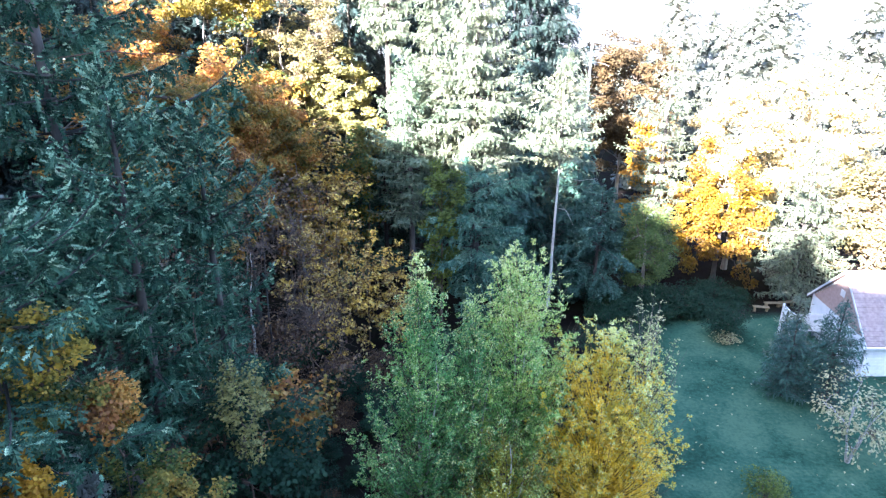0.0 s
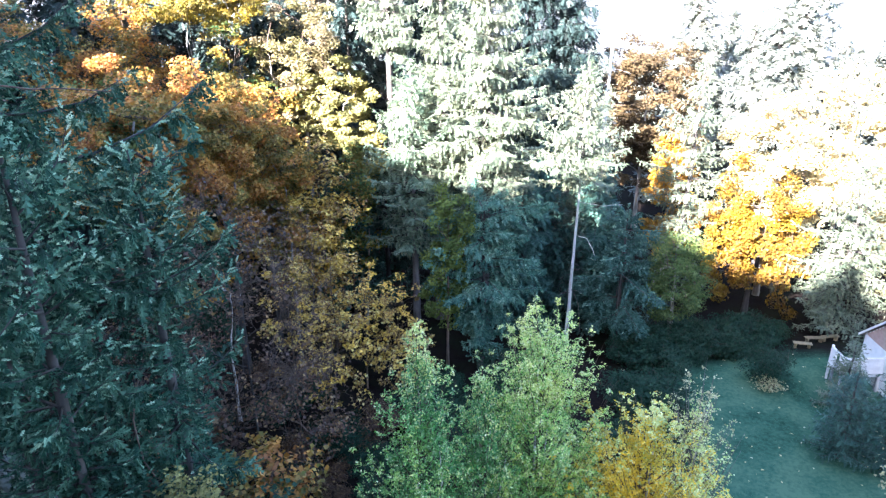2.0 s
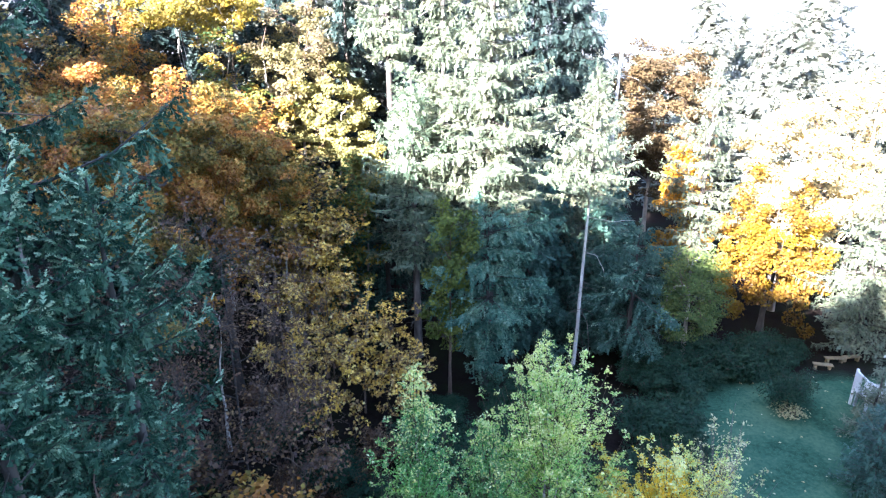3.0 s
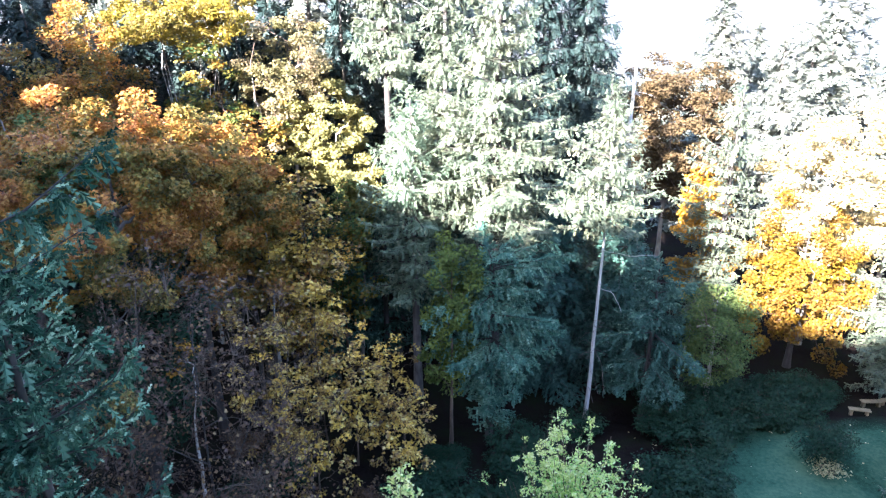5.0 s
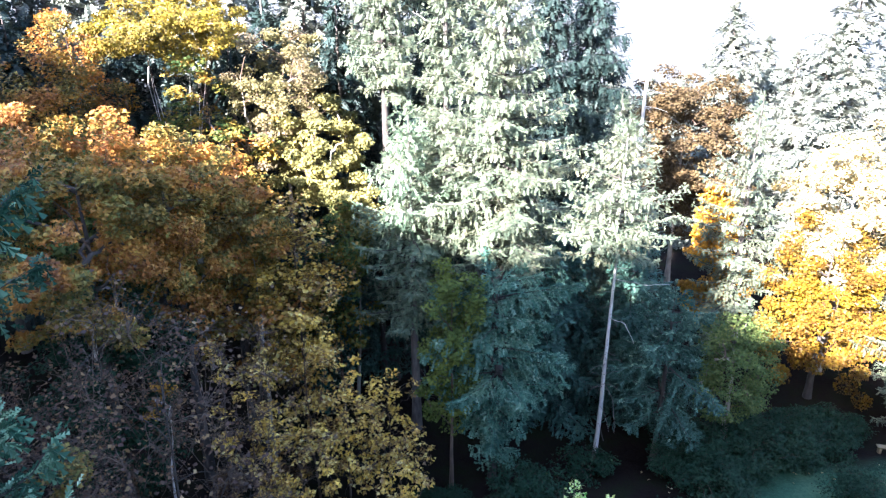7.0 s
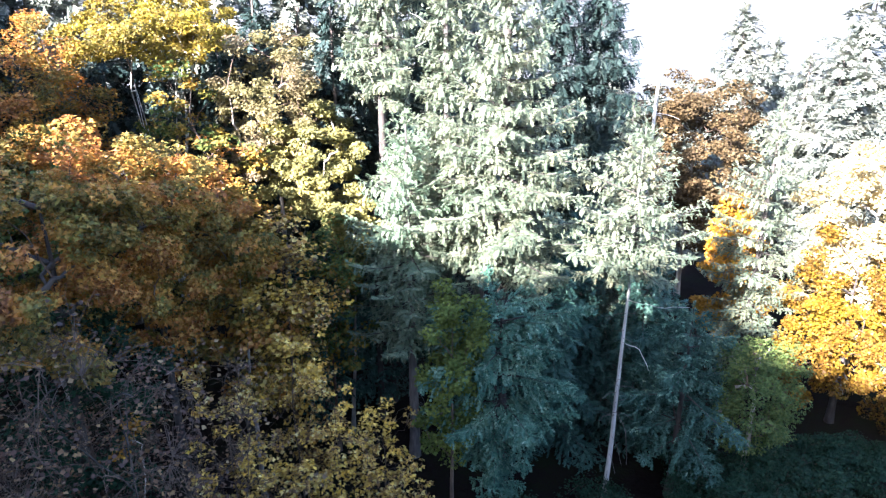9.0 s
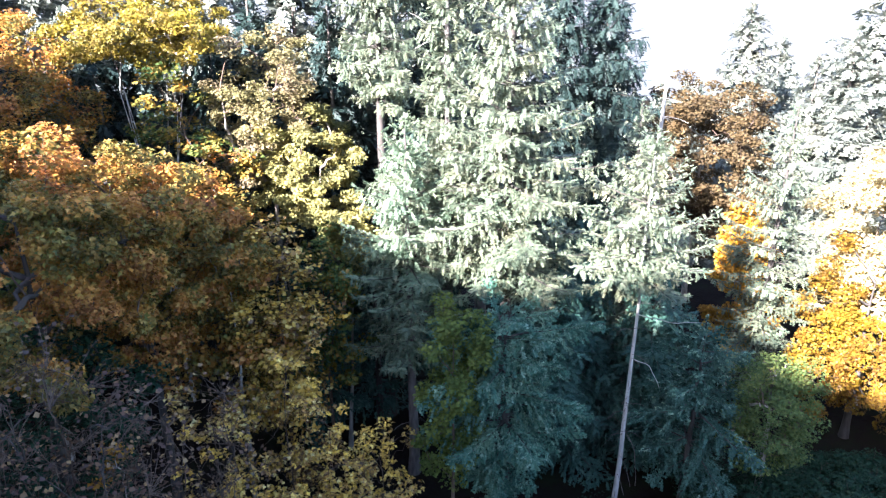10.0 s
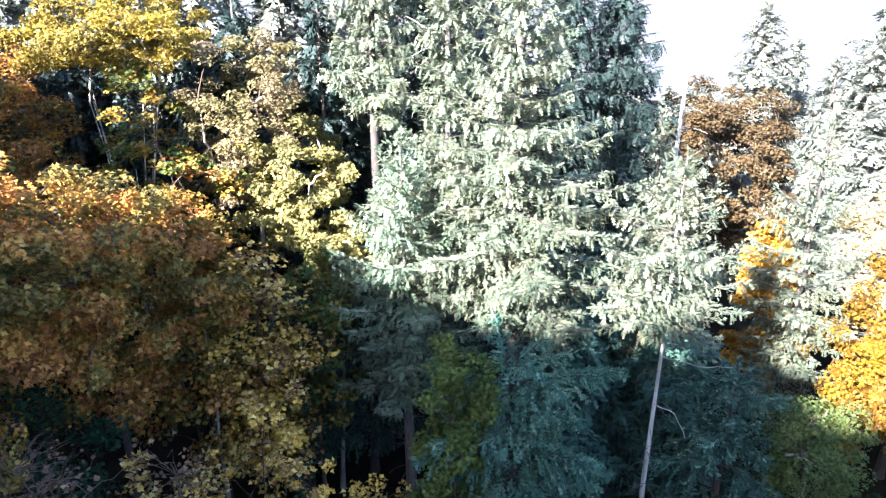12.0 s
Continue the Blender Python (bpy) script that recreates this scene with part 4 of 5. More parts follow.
broadleaf("maple_tree", -6.8, 30.4, "low maple with scattered ochre leaves", 48, 6.0, -0.3, 2.6, BROWN, TWIG, 80, 26, 0.15, 0.8, limbs=8, trunk_r=0.1)
broadleaf("maple_tree", -6.8, 25.4, "small orange-brown maple on the forest floor", 41, 5.8, 1.5, 1.7, ORANGE, TWIG, 60, 30, 0.22, 0.7, limbs=8, trunk_r=0.08)
broadleaf("maple_tree", -10.6, 27.0, "small maple with brown and orange leaves", 49, 6.5, 0.5, 2.4, BROWN, TWIG, 70, 40, 0.22, 0.7, limbs=8, trunk_r=0.08)
broadleaf("maple_tree", -9.4, 13.5, "maple with yellow-green leaves beneath the near firs", 42, 15.3, 11.5, 1.2, GOLD_GREEN, TWIG, 60, 130, 0.1, 0.36)
broadleaf("maple_tree", -7.2, 14.2, "young maple with dull green and rust leaves", 43, 10.9, 6.0, 1.5, YELLOW_GREEN, TWIG, 60, 130, 0.1, 0.36)
broadleaf("maple_tree", -8.1, 13.6, "slim maple with rust-brown leaves at its tip", 143, 13.1, 11.6, 0.55, ORANGE, TWIG, 22, 120, 0.1, 0.32, limbs=4, trunk_r=0.08)
broadleaf("maple_tree", -9.2, 11.5, "near maple with golden autumn leaves", 44, 13.2, 8.0, 0.95, GOLD, TWIG, 50, 120, 0.1, 0.36)
broadleaf("maple_tree", -5.3, 11.8, "near young maple with rust-tipped green leaves", 45, 9.2, 3.0, 1.8, YELLOW_GREEN, TWIG, 50, 110, 0.1, 0.45)
broadleaf("maple_tree", -6.4, 18.3, "young maple with yellow-green leaves before the near firs", 162, 11.2, 6.5, 0.75, YELLOW_LEAF, TWIG, 34, 50, 0.12, 0.36, limbs=6, trunk_r=0.06, maple="lobed")
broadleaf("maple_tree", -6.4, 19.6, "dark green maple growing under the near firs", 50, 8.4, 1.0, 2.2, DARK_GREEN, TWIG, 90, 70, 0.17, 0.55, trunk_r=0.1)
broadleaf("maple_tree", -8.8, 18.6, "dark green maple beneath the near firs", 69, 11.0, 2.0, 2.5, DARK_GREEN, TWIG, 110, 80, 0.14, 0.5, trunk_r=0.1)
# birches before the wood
birch(3.0, 23.6, "tall birch with green and a little yellow foliage", 51, 12.5, [(0.8, 2.2), (3.0, 2.9), (6.5, 2.8), (9.0, 2.4), (11.2, 1.5)], BIRCH, BIRCH_PALE_GLINT, 500, 240, leaf=0.074, pale_from=0.45)
birch(-0.9, 21.9, "slender birch with bluish green foliage", 52, 12.3, [(0.8, 2.9), (4.0, 3.0), (7.5, 2.0), (10.0, 1.2)], BIRCH_DEEP, BIRCH_PALE_GLINT, 400, 170, pale_from=0.75)
birch(1.2, 22.8, "birch with deep green foliage between two others", 60, 10.6, [(0.8, 2.6), (4.0, 2.6), (7.5, 1.9), (9.4, 1.0)], BIRCH_DEEP, BIRCH_PALE_GLINT, 340, 160, pale_from=0.8)
birch(6.4, 22.6, "round birch with bright yellow foliage", 53, 9.3, [(0.8, 2.5), (4.0, 3.0), (7.0, 2.7), (8.5, 1.9)], BIRCH_YELLOW, BIRCH_PALE_GLINT, 520, 225, pale_from=0.72, pale_to=(0.15, 0.0))
birch(7.9, 22.9, "thin birch with pale stems and few cream leaves", 55, 10.2, [(4.0, 1.0), (7.0, 1.5), (9.0, 0.9)], BIRCH_PALE_GLINT, PALE, 140, 70, thin=0.1, spike=1.2, wood=BARK_GREY, pale_from=0.3)
birch(2.4, 20.4, "lower birch with yellow-green foliage", 54, 6.6, [(0.5, 2.5), (3.0, 2.6), (5.4, 1.6)], OLIVE_BIRCH, BIRCH_PALE_GLINT, 220, 120, pale_from=0.9)
# right side
broadleaf("maple_tree", 21.4, 49.2, "golden maple, its sunny side bright yellow", 61, 9.6, -0.6, 3.4, AMBER, BARK_DARK, 120, 170, 0.19, 0.6, maple="lobed", inner=0.25, shape=2.6, squash=0.95)
broadleaf("maple_tree", 16.9, 54.6, "slim maple with bright yellow leaves", 62, 10.8, -1.0, 2.1, GOLD, BARK_MAPLE, 90, 130, 0.2, 0.55, shape=1.5)
broadleaf("maple_tree", 17.8, 67.0, "bushy tree with reddish brown leaves", 63, 16.2, 3.0, 4.9, RUSSET, BARK_MAPLE, 230, 180, 0.2, 0.85)
broadleaf("alder_tree", 13.6, 42.2, "rounded green tree, its tip touched by sun", 64, 7.5, 1.8, 1.8, GREEN, BARK_MAPLE, 150, 110, 0.13, 0.5, maple=False)
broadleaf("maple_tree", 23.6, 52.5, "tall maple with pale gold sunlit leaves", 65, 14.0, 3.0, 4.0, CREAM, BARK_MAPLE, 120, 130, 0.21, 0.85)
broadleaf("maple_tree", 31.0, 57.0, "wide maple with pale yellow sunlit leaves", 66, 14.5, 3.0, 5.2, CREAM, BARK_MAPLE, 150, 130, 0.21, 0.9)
broadleaf("maple_tree", 33.0, 49.0, "brown-leaved tree behind the house", 67, 8.5, 0.5, 3.4, OCHRE, BARK_DARK, 170, 110, 0.2, 0.9)
broadleaf("maple_tree", -0.1, 39.6, "thin olive-green tree between the dark conifers", 68, 11.4, 3.0, 1.15, OLIVE, TWIG, 70, 120, 0.14, 0.5, limbs=6, trunk_r=0.1)


def dead_pole(x, y, top, label):
    """A dead pale trunk with a broken top and stubs of branches."""
    r = rng_of(71)
    g = float(ground_z(x, y))
    tree = empty("dead_tree", x, y, g, label, "tree", "conifers of the wood")
    h = top - g
    zs = np.linspace(-0.3, h, 12)
    v, f = tube(np.column_stack([0.25 * (zs / h) ** 2, np.zeros(12), zs]), 0.24 * (1 - 0.62 * zs / h).clip(0.1), 9)
    part("trunk", mesh_of("dead_trunk", v, f, [BARK_PALE], shade=True), None, tree)
    for k in range(18):
        z = h * r.uniform(0.62, 0.99)
        az = r.uniform(0, TAU)
        ln = r.uniform(0.5, 1.7)
        t = np.linspace(0, 1, 5)[:, None]
        p = np.array([0.2, 0, z]) + t * ln * np.array([math.cos(az), math.sin(az), 0.05]) + np.array([0, 0, -0.25]) * ln * t ** 2
        v, f = tube(p, np.linspace(0.035, 0.01, 5), 5)
        part("dead_branch", mesh_of("dead_branch", v, f, [BARK_PALE]), None, tree)


dead_pole(12.5, 60.3, 17.2, "dead grey conifer pole with a broken top")


def dead_twigs(tree, seed, base, low, high, count, lean=0.0):
    """Bare broken branches on the lower trunk of a conifer."""
    r = rng_of(seed)
    for k in range(count):
        z = r.uniform(low, high)
        az = r.uniform(0, TAU)
        ln = r.uniform(0.4, 1.5)
        t = np.linspace(0, 1, 6)[:, None]
        p = np.array([lean * z / 19.0, 0, z]) + t * ln * np.array([math.cos(az), math.sin(az), 0.12]) + np.array([0, 0, -0.45]) * ln * t ** 2.5 + r.normal(0, 0.03, (6, 3)) * t
        v, f = tube(p, np.linspace(base, 0.008, 6), 5)
        part("dead_branch", mesh_of("dead_branch", v, f, [BARK_GREY]), None, tree, "bare grey dead branch")


dead_twigs(SNAG, 72, 0.011, 1.5, 11.5, 26, 0.35)


def bare_bough(tree, pts, r0, wood=None):
    """One long bare grey branch of a conifer, through points given in the world."""
    p = np.array(pts) - np.array(tree.matrix_world.translation)
    t = np.linspace(0, 1, 9)
    ln = np.column_stack([np.interp(t, np.linspace(0, 1, len(p)), p[:, k]) for k in range(3)]) + rng_of(74).normal(0, 0.02, (9, 3))
    v, f = tube(ln, np.linspace(r0, 0.01, 9), 6)
    part("dead_branch", mesh_of("dead_branch", v, f, [wood or TWIG]), None, tree, "long bare grey branch")


bare_bough(NEAR_FIR, [(-11.2, 19.4, 19.6), (-8.42, 18.0, 19.98), (-6.62, 18.5, 19.8)], 0.03)
bare_bough(LOW_FIR, [(-8.2, 21.0, 12.6), (-7.88, 18.9, 11.77), (-7.65, 18.7, 10.37), (-7.4, 18.6, 10.12)], 0.03)
bare_bough(SNAG, [(7.3, 41.8, 9.6), (8.4, 41.2, 9.55), (9.6, 40.7, 9.8)], 0.022, BARK_PALE)
bare_bough(SNAG, [(7.25, 41.8, 7.6), (7.9, 41.3, 7.5), (8.35, 41.1, 6.6)], 0.018, BARK_PALE)
bare_bough(SNAG, [(7.2, 41.8, 4.3), (7.7, 41.4, 3.3), (7.9, 41.3, 1.5)], 0.018, BARK_GREY)
bare_bough(SPARSE, [(-0.6, 48.5, 20.6), (-1.3, 48.0, 20.5), (-2.1, 47.6, 21.0)], 0.05, BARK_PALE)
bare_bough(SPARSE, [(-0.6, 48.5, 19.6), (-1.1, 48.1, 19.9), (-1.9, 47.8, 19.5)], 0.04, BARK_PALE)
dead_twigs(BROKEN, 73, 0.014, 1.0, 7.5, 22)

# ---- the wood behind ----
FAR = []
FAR_HEIGHTS = (23.0, 20.0, 25.0, 18.0, 20.0, 23.0)
FAR_SPOTS = [(-30.0, 62.0), (-22.0, 66.0), (-11.5, 62.0), (36.0, 89.0), (42.0, 112.0), (56.0, 118.0)]
for k, (seed, rad, base, mat) in enumerate([(81, 4.0, 4.0, FIR_HAZED), (82, 3.6, 3.0, FIR_HAZED), (83, 4.2, 6.0, FIR_SHADE_DARK), (84, 3.7, 1.0, FIR_HAZED), (85, 3.7, 1.5, FIR_HAZED), (86, 4.2, 2.0, FIR_HAZED)]):
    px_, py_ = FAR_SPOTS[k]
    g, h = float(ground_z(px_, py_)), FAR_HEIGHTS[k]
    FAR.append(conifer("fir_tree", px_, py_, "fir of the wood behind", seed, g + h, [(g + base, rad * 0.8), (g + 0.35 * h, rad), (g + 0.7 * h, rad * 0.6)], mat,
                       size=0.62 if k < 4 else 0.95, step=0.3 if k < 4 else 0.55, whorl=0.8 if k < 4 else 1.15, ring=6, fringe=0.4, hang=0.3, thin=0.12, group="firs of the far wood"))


def far_firs():
    r = rng_of(90)
    taken = list(FAR_SPOTS)

    def plant(x, y, top, k, wide=1.0):
        z = float(ground_z(x, y)) - 0.1
        s = (top - z) / FAR_HEIGHTS[k]
        copy_thing(FAR[k], pose(x, y, z, 0, 0, r.uniform(0, 360)) @ Matrix.Diagonal((wide * s * r.uniform(0.9, 1.15), wide * s * r.uniform(0.9, 1.15), s, 1)))
        taken.append((x, y))
    # firs with shade-darkened needles close behind the maples, then the tall ones that top the wood
    for x, y, top in ((-26.5, 57.0, 19.0), (-22.0, 58.0, 20.5), (-18.0, 57.0, 18.0), (-14.6, 57.5, 19.5), (-11.0, 56.5, 19.0), (-7.4, 56.5, 22.0), (-30.0, 54.0, 21.0), (-20.2, 60.0, 22.0), (-16.4, 59.8, 21.5), (-34.5, 48.0, 21.0), (-12.8, 59.5, 22.0), (-25.5, 52.5, 21.5), (-29.5, 58.0, 23.5), (-33.0, 52.0, 23.0)):
        plant(x, y, top, 2)
    for x, y, top in ((-34, 55, 25), (-29, 63, 28), (-19.5, 63, 28), (-15.5, 62, 27), (-10.5, 61, 28), (-40, 58, 27), (1.5, 64, 28), (-6, 60, 29), (-24.5, 61, 28), (-37, 50, 25)):
        plant(x, y, top, int(r.integers(0, 2)))
    # over the valley on the sunny side
    for x, y, top, k in ((31.2, 96, 20.4, 0), (40.5, 88, 22.0, 3), (33.6, 74.5, 15.8, 3), (45.0, 75, 19.0, 0), (36.5, 84, 17.5, 0), (27.5, 84, 12.0, 3), (39.0, 66, 12.5, 1), (52.0, 72, 19.0, 3),
                         (24.0, 92, 11.0, 0), (50.0, 60, 15.0, 1), (30.5, 63, 9.0, 3), (23.0, 76, 9.0, 3), (62.0, 84, 20.0, 0), (60.0, 66, 18.0, 3)):
        plant(x, y, top, k, 1.35)
    for _ in range(700):
        x, y = r.uniform(10, 120), r.uniform(84, 190)
        if x > 0.75 * y + 8 or x < 0.16 * y:
            continue
        if all(math.hypot(x - a, y - b) > 6.5 + 0.03 * y for a, b in taken):
            plant(x, y, r.uniform(6, 12) - 0.06 * (y - 84), int(r.choice([4, 5])), 1.3)
    # unseen firs beside and behind the start, up the hill, added to block low sky light
    behind = []
    for _ in range(400):
        x, y = r.uniform(-48, 30), r.uniform(-42, 26)
        s_way = x * HX + y * HY
        if x > -15 - 0.1 * y and y > -3 or s_way < -38:
            continue
        if all(math.hypot(x - a, y - b) > 5.0 for a, b in behind) and len(behind) < 26:
            behind.append((x, y))
            k = int(r.integers(4, 6))
            top = min(r.uniform(13, 20), 15.0 if abs(x) < 12 else 30.0)
            s = top / FAR_HEIGHTS[k]
            if s_way > -20:
                copy_thing(FAR[k], pose(x, y, float(ground_z(x, y)) - 0.1, 0, 0, r.uniform(0, 360)) @ Matrix.Diagonal((s, s, s, 1)))


far_firs()
# low firs out of view, added to darken the near trees' lower parts
for fx, fy, fh in ((-15, 8, 11), (-11, 6.5, 9.5), (-8, 4, 8.5), (-13, 2, 9), (-5, 7.5, 7), (-4, 2, 8), (-17, 12, 13), (-9.5, -2, 9)):
    copy_thing(FAR[4 + int(fh) % 2], pose(fx, fy, float(ground_z(fx, fy)) - 0.1, 0, 0, fx * 40) @ Matrix.Scale(fh / FAR_HEIGHTS[4 + int(fh) % 2], 4))


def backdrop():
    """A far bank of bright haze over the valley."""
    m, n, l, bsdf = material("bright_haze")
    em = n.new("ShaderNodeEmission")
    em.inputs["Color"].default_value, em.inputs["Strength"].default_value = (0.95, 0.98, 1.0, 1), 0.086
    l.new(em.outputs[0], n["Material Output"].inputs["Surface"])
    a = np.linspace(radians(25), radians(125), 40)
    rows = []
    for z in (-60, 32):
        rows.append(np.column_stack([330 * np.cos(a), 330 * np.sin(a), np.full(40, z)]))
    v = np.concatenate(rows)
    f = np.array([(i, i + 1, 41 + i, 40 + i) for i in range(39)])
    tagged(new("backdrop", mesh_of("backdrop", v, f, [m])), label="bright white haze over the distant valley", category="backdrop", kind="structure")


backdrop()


# ---- shrubs and undergrowth ----
def shrub(name, x, y, label, seed, height, radius, leaves, clumps=40, per=70, leaf=0.14, group="shrubs", **kw):
    g = float(ground_z(x, y))
    t = broadleaf(name, x, y, label, seed, g + height, g + 0.1, radius, leaves, TWIG, clumps, per, leaf, 0.5, stems=3, limbs=5, maple=False,
                  trunk_r=0.05, group=group, flare=0.5, **kw)
    t["category"] = "shrub"
    return t


def undergrowth():
    r = rng_of(101)
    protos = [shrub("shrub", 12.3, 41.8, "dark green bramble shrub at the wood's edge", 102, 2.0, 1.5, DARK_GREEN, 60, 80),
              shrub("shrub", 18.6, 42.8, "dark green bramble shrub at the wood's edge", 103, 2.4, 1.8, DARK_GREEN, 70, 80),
              shrub("shrub", -3.5, 33.5, "low dark shrub with a few brown leaves", 104, 1.5, 1.3, BROWN, 40, 60)]
    edge = [(10.6, 39.8), (14.6, 43.5), (16.5, 41.6), (20.6, 44.6), (16.0, 45.0), (12.0, 45.0), (19.0, 46.0),
            (11.3, 37.4), (10.6, 34.6), (14.2, 40.8), (12.6, 39.4)]
    for x, y in edge:
        k = int(r.integers(0, 2))
        s = r.uniform(0.65, 1.15)
        copy_thing(protos[k], pose(x, y, float(ground_z(x, y)) - 0.05, 0, 0, r.uniform(0, 360)) @ Matrix.Diagonal((s, s, s * r.uniform(0.7, 1.1), 1)))
    for _ in range(60):
        x, y = r.uniform(-1, 11), r.uniform(26, 38)
        if lawn_mask(x, y) > 0.05 or 4 < x < 8.5 and y > 31:
            continue
        s = r.uniform(0.5, 1.1)
        copy_thing(protos[int(r.integers(0, 2))], pose(x, y, float(ground_z(x, y)) - 0.05, 0, 0, r.uniform(0, 360)) @ Matrix.Diagonal((s, s, s * r.uniform(0.4, 0.9), 1)))
    for _ in range(40):
        x, y = r.uniform(-8, 1), r.uniform(21, 33)
        s = r.uniform(0.4, 0.9)
        copy_thing(protos[int(r.choice([1, 2, 2]))], pose(x, y, float(ground_z(x, y)) - 0.05, 0, 0, r.uniform(0, 360)) @ Matrix.Diagonal((s, s, s * r.uniform(0.5, 0.9), 1)))
    for _ in range(46):
        x, y = r.uniform(-16, 8), r.uniform(12, 46)
        if lawn_mask(x, y) > 0.05 or x > -1 and y > 26:
            continue
        if -5 < x < 1 and y < 25:
            continue
        k = int(r.choice([0, 1, 2, 2]))
        s = r.uniform(0.45, 1.0)
        copy_thing(protos[k], pose(x, y, float(ground_z(x, y)) - 0.05, 0, 0, r.uniform(0, 360)) @ Matrix.Diagonal((s, s, s * r.uniform(0.6, 1.0), 1)))


undergrowth()
shrub("shrub", 6.6, 40.4, "low dark shrub at the foot of the pale trunk", 118, 1.1, 1.2, DARK_GREEN, 40, 60)
shrub("shrub", 17.6, 37.2, "dark rounded shrub alone on the lawn", 111, 2.2, 1.2, DARK_GREEN, 50, 110, 0.1)
shrub("shrub", 17.3, 36.4, "low pale yellowish clump on the lawn", 112, 0.7, 0.5, PALE, 12, 40, 0.12)
shrub("shrub", 13.9, 23.3, "small yellow-green shrub on the lawn", 113, 1.3, 0.9, OLIVE, 24, 60, 0.11)
YOUNG = dict(size=0.17, step=0.09, whorl=0.25, ring=7, hang=0.1, fringe=0.2, droop=0.1, rise=(0.1, 0.8))
conifer("young_fir", 18.3, 31.0, "young dark bluish fir on the lawn's edge", 114, 5.4, [(0.9, 1.4), (3.0, 1.2)], FIR_SHADE_GREEN, BARK_DARK, group="young firs by the house", **YOUNG)
conifer("young_fir", 20.0, 30.2, "young dark fir before the house wall", 115, 6.8, [(0.9, 1.4), (4.0, 1.2)], FIR_SHADE_GREEN, BARK_DARK, group="young firs by the house", **YOUNG)
conifer("young_fir", 20.4, 35.0, "small pale silvery fir by the deck", 116, 4.8, [(0.9, 1.0), (3.0, 0.8)], FIR, BARK_DARK, group="young firs by the house", **YOUNG)
broadleaf("dogwood_tree", 18.8, 25.6, "small tree with pale stems and few cream leaves", 117, 5.2, 1.5, 2.1, PALE, BARK_BIRCH, 70, 16, 0.18, 0.6, maple=False,
          limbs=12, stems=4, flare=0.5, trunk_r=0.09, twigs=2, group="trees by the house")


def grass():
    r = rng_of(120)
    n = 20000
    x, y = r.uniform(8, 27, n), r.uniform(20, 42, n)
    keep = r.uniform(0, 1, n) < lawn_mask(x, y)
    x, y = x[keep], y[keep]
    n = len(x)
    p = np.column_stack([x, y, ground_z(x, y) - 0.01])
    along = np.column_stack([r.normal(0, 0.5, n), r.normal(0, 0.5, n), np.ones(n)])
    v, f = scatter(np.array([(0, -0.14, 0), (0.6, -0.1, 0.05), (1, 0, 0.2), (0.5, 0.12, 0.05)]), np.array([(0, 1, 2), (0, 2, 3)]), p, along, r.normal(0, 1, (n, 3)), r.uniform(0.03, 0.09, n))
    tagged(new("grass", mesh_of("grass", v, f, [GRASS])), label="short damp lawn grass in shade", category="grass", kind="stuff")
    n = 220
    x, y = r.uniform(9, 26, n), r.uniform(20, 41, n)
    p = np.column_stack([x, y, ground_z(x, y) + 0.06])
    az = r.uniform(0, TAU, n)
    v, f = scatter(LEAF_V, LEAF_F, p, np.column_stack([np.cos(az), np.sin(az), np.zeros(n)]), np.array([0, 0, 1.0]) + r.normal(0, 0.2, (n, 3)), r.uniform(0.08, 0.17, n))
    tagged(new("fallen_leaves", mesh_of("fallen_leaves", v, f, [LITTER])), label="pale fallen leaves scattered on the lawn", category="leaves", kind="stuff")


grass()


# ---- house ----
GABLE = plain("pinkish_gable_boards", (0.34, 0.24, 0.21), (0.46, 0.34, 0.3), 6.0, 0.85, 0.3)
SIDING = plain("pale_siding", (0.62, 0.66, 0.68), (0.76, 0.78, 0.78), 2.5, 0.6)
ROOF = plain("brown_shingles", (0.2, 0.15, 0.14), (0.33, 0.26, 0.24), 5.0, 0.9, 0.4)
TRIM = plain("white_trim", (0.6, 0.6, 0.6), (0.74, 0.74, 0.73), 3.0, 0.5)
DECK_WOOD = plain("grey_deck_wood", (0.2, 0.215, 0.24), (0.33, 0.35, 0.38), 4.0, 0.8, 0.3)
GLASS_DARK = plain("dark_opening", (0.015, 0.017, 0.02), (0.03, 0.032, 0.035), 2.0, 0.15, 0.0)


def box(x0, y0, z0, x1, y1, z1, bevel=0.0):
    bm = bmesh.new()
    bmesh.ops.create_cube(bm, size=1.0)
    for v in bm.verts:
        v.co = (x0 + (v.co.x + 0.5) * (x1 - x0), y0 + (v.co.y + 0.5) * (y1 - y0), z0 + (v.co.z + 0.5) * (z1 - z0))
    if bevel:
        bmesh.ops.bevel(bm, geom=bm.edges[:], offset=bevel, segments=1, affect="EDGES")
    return bm


def prism(profile, axis, a, b):
    """A closed solid: a profile of (u, z) pushed from a to b along x or y."""
    bm = bmesh.new()
    put = (lambda u, z, t: (t, u, z)) if axis == "x" else (lambda u, z, t: (u, t, z))
    lo = [bm.verts.new(put(u, z, a)) for u, z in profile]
    hi = [bm.verts.new(put(u, z, b)) for u, z in profile]
    bm.faces.new(lo[::-1])
    bm.faces.new(hi)
    k = len(profile)
    for i in range(k):
        bm.faces.new((lo[i], lo[(i + 1) % k], hi[(i + 1) % k], hi[i]))
    bmesh.ops.recalc_face_normals(bm, faces=bm.faces[:])
    return bm


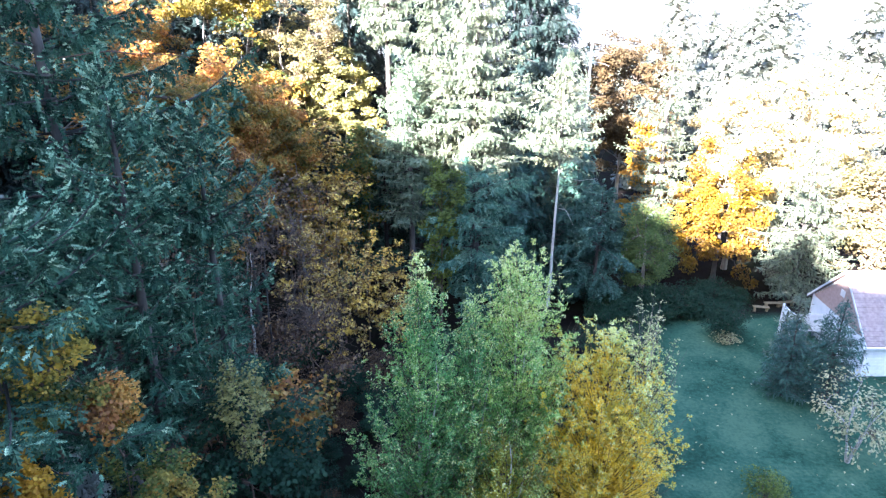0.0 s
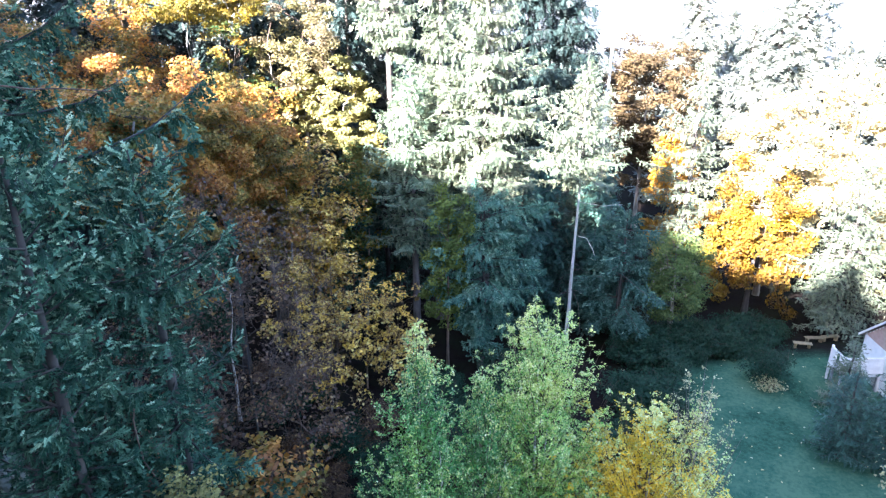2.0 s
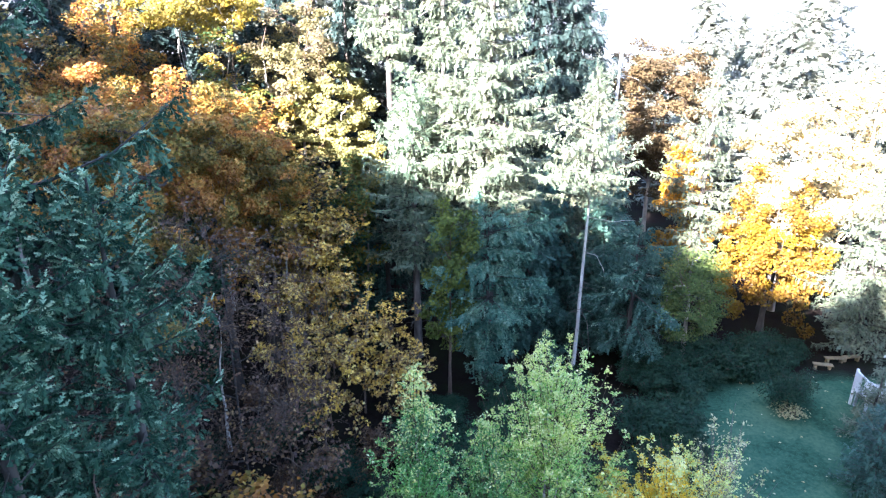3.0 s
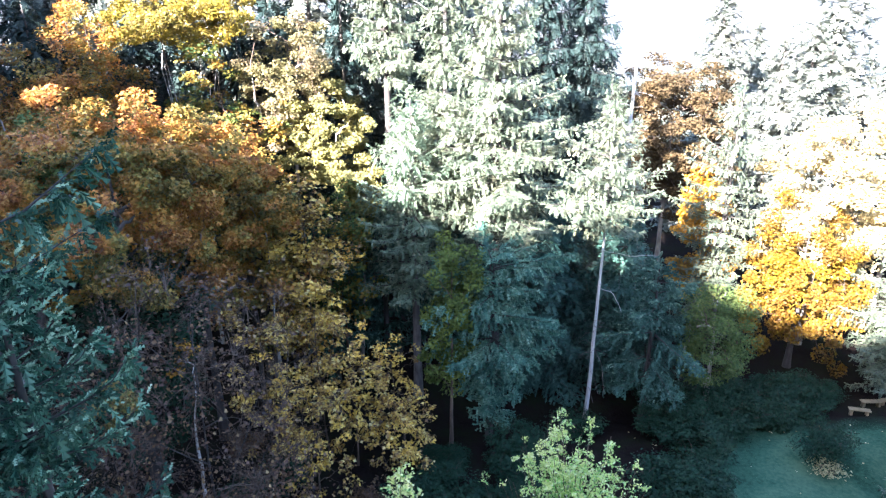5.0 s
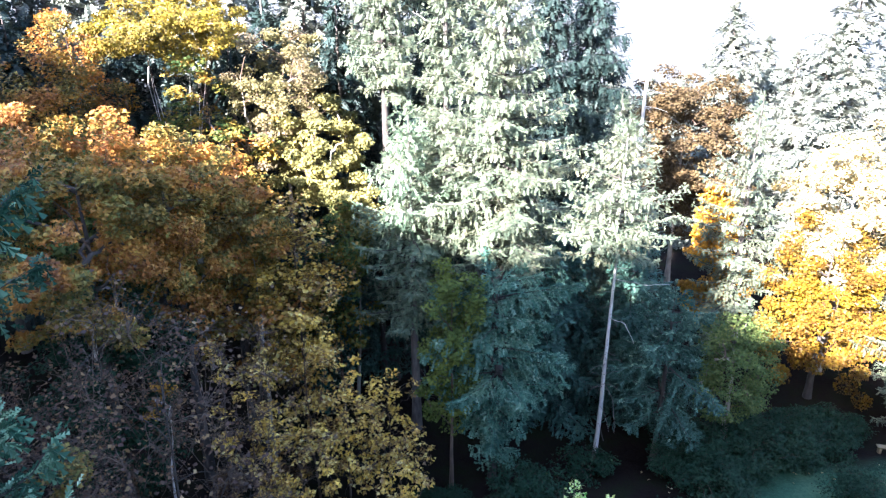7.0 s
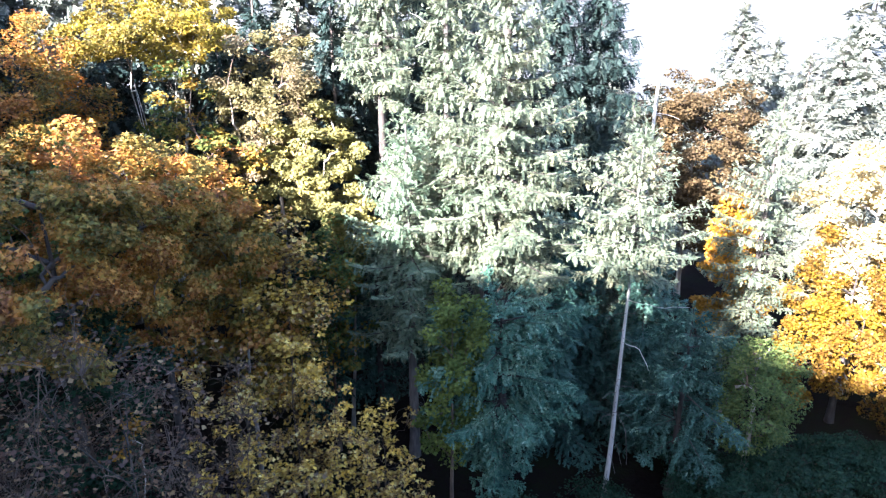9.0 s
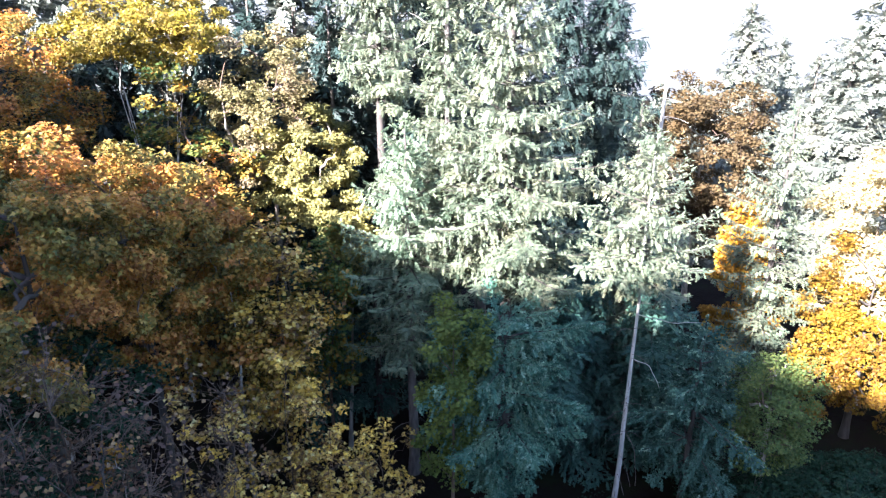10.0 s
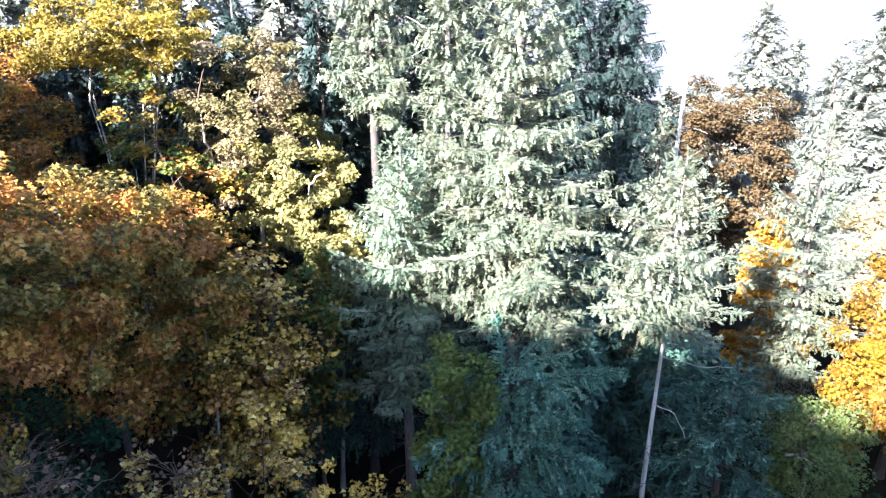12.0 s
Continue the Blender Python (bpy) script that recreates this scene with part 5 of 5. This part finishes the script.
def house():
    # local x along the ridge, y across it; the foot of the gable's front corner at the origin
    g = 0.62
    h = empty("house", 23.3, 32.9, g, "small pale-sided house with a brown shingled gable roof", "house")
    W, Ln, E, R = 5.6, 11.0, 2.4, 5.05
    part("wall", prism([(0, -0.4), (W, -0.4), (W, E), (W / 2, R - 0.12), (0, E)], "x", 0, Ln), SIDING, h, "pale siding wall")
    # lap boards on the gable end and the front
    for k in range(24):
        z0 = 0.1 + k * 0.2
        half = W / 2 if z0 + 0.2 < E else (W / 2) * (R - 0.14 - z0 - 0.2) / (R - 0.14 - E)
        if half > 0.15:
            part("board", prism([(W / 2 - half, z0), (W / 2 + half, z0), (W / 2 + half, z0 + 0.21), (W / 2 - half, z0 + 0.21)], "x", -0.035, -0.003), GABLE if z0 > E - 0.15 else SIDING, h)
        if z0 + 0.2 < E:
            part("board", box(0.0, -0.03, z0, Ln, -0.003, z0 + 0.19), SIDING, h)
    over, th = 0.45, 0.14
    rise = (R - E) / (W / 2)
    for sgn, nm in ((0, "roof"), (1, "roof")):
        ya, yb = (-over, W / 2) if sgn == 0 else (W + over, W / 2)
        za = E - over * rise
        roof = part(nm, prism([(ya, za), (yb, R), (yb, R + th), (ya, za + th)], "x", -0.14, Ln + 0.4), ROOF, h, "brown shingled roof slope")
        # shingle courses
        for k in range(16):
            t0, t1 = k / 16, (k + 1) / 16 + 0.01
            y0, y1 = ya + (yb - ya) * t0, ya + (yb - ya) * min(t1, 1)
            z0, z1 = za + (R - za) * t0 + th, za + (R - za) * min(t1, 1) + th
            part("shingle_course", prism([(y0, z0 + 0.004), (y1, z1 + 0.004), (y1, z1 + 0.008), (y0, z0 + 0.03)], "x", -0.15, Ln + 0.41), ROOF, roof)
    for ya, yb in ((-over, W / 2), (W + over, W / 2)):
        za = E - over * rise
        part("bargeboard", prism([(ya, za), (yb, R), (yb, R + th + 0.02), (ya, za + th + 0.02)], "x", -0.19, -0.155), TRIM, h, "white bargeboard")
    za = E - over * rise
    part("gutter", box(-0.4, -over - 0.13, za + 0.0, Ln + 0.4, -over - 0.012, za + 0.13, 0.02), TRIM, h, "white gutter")
    part("downpipe", box(0.1, -0.11, 0.0, 0.18, -0.04, za, 0.01), TRIM, h, "white downpipe")
    part("corner_board", box(-0.05, -0.045, -0.2, 0.09, 0.06, E - 0.02), TRIM, h, "white corner board")
    part("corner_board", box(-0.05, W - 0.09, -0.2, 0.09, W + 0.045, E - 0.02), TRIM, h, "white corner board")
    for x0 in (2.2, 6.4):
        win = part("window", box(x0, -0.07, 0.95, x0 + 1.3, -0.032, 2.0), TRIM, h, "white window frame")
        part("pane", box(x0 + 0.09, -0.085, 1.04, x0 + 0.62, -0.072, 1.91), GLASS_DARK, win, "dark window pane")
        part("pane", box(x0 + 0.68, -0.085, 1.04, x0 + 1.21, -0.072, 1.91), GLASS_DARK, win, "dark window pane")
    part("vent", box(-0.06, W / 2 - 0.22, 3.55, -0.037, W / 2 + 0.22, 3.95), TRIM, h, "louvred gable vent")
    return h


house()


def porch():
    """A raised porch at the gable end: plank floor on posts, white boarded railings with a gap in the end one."""
    g = 0.55
    d = empty("porch", 21.15, 36.5, g, "raised wooden porch with white boarded railings by the house", "porch")
    W, D, F = 2.07, 1.18, 1.0
    for k in range(6):
        part("plank", box(0.0, 0.2 * k, F, W, 0.2 * k + 0.185, F + 0.04, 0.006), DECK_WOOD, d)
    for x in (0.06, 1.0, 1.98):
        part("joist", box(x, 0.02, F - 0.16, x + 0.07, D - 0.02, F - 0.003), DECK_WOOD, d)
        for y in (0.06, D - 0.2):
            part("post", box(x - 0.02, y, -0.4, x + 0.1, y + 0.12, F - 0.163, 0.008), DECK_WOOD, d)
    front = part("railing", box(-0.06, -0.11, F + 1.0, W, -0.01, F + 1.06, 0.012), TRIM, d, "white front railing")
    end = part("railing", box(-0.11, -0.0, F + 1.0, -0.01, D, F + 1.06, 0.012), TRIM, d, "white end railing with a gap")
    for k in range(6):
        z = F - 0.1 + 0.18 * k
        part("board", box(-0.05, -0.07, z, W, -0.035, z + 0.165, 0.005), TRIM, front)
        for y0, y1 in ((-0.02, 0.34), (0.8, D)):
            part("board", box(-0.075, y0, z, -0.04, y1, z + 0.165, 0.005), TRIM, end)
    for x, y in ((-0.1, -0.1), (-0.1, D - 0.02), (W - 0.12, -0.1)):
        part("corner_post", box(x, y, -0.4, x + 0.11, y + 0.11, F + 1.14, 0.01), TRIM, d, "white corner post")
    part("gap_post", box(-0.09, 0.35, F + 0.04, -0.02, 0.41, F + 0.99, 0.008), TRIM, d)
    part("gap_post", box(-0.09, 0.73, F + 0.04, -0.02, 0.79, F + 0.99, 0.008), TRIM, d)


porch()


BENCH_WOOD = plain("weathered_yellow_plank", (0.13, 0.1, 0.055), (0.24, 0.19, 0.1), 4.0, 0.8, 0.3)


def plank_bench(x, y, turn, length, label):
    """A plank seat on two short blocks."""
    b = empty("bench", x, y, float(ground_z(x, y)), label, "bench", "benches at the lawn's end", turn)
    part("seat", box(-length / 2, -0.16, 0.32, length / 2, 0.16, 0.38, 0.008), BENCH_WOOD, b)
    for side in (-1, 1):
        part("leg", box(side * length * 0.36 - 0.06, -0.13, -0.15, side * length * 0.36 + 0.06, 0.13, 0.318, 0.006), BENCH_WOOD, b)


plank_bench(23.7, 43.9, 0, 1.2, "low yellowish plank bench beneath the fir")
plank_bench(24.9, 44.2, 8, 1.2, "low yellowish plank bench beneath the fir")
plank_bench(22.2, 42.5, -12, 1.1, "low grey-brown plank bench at the lawn's end")
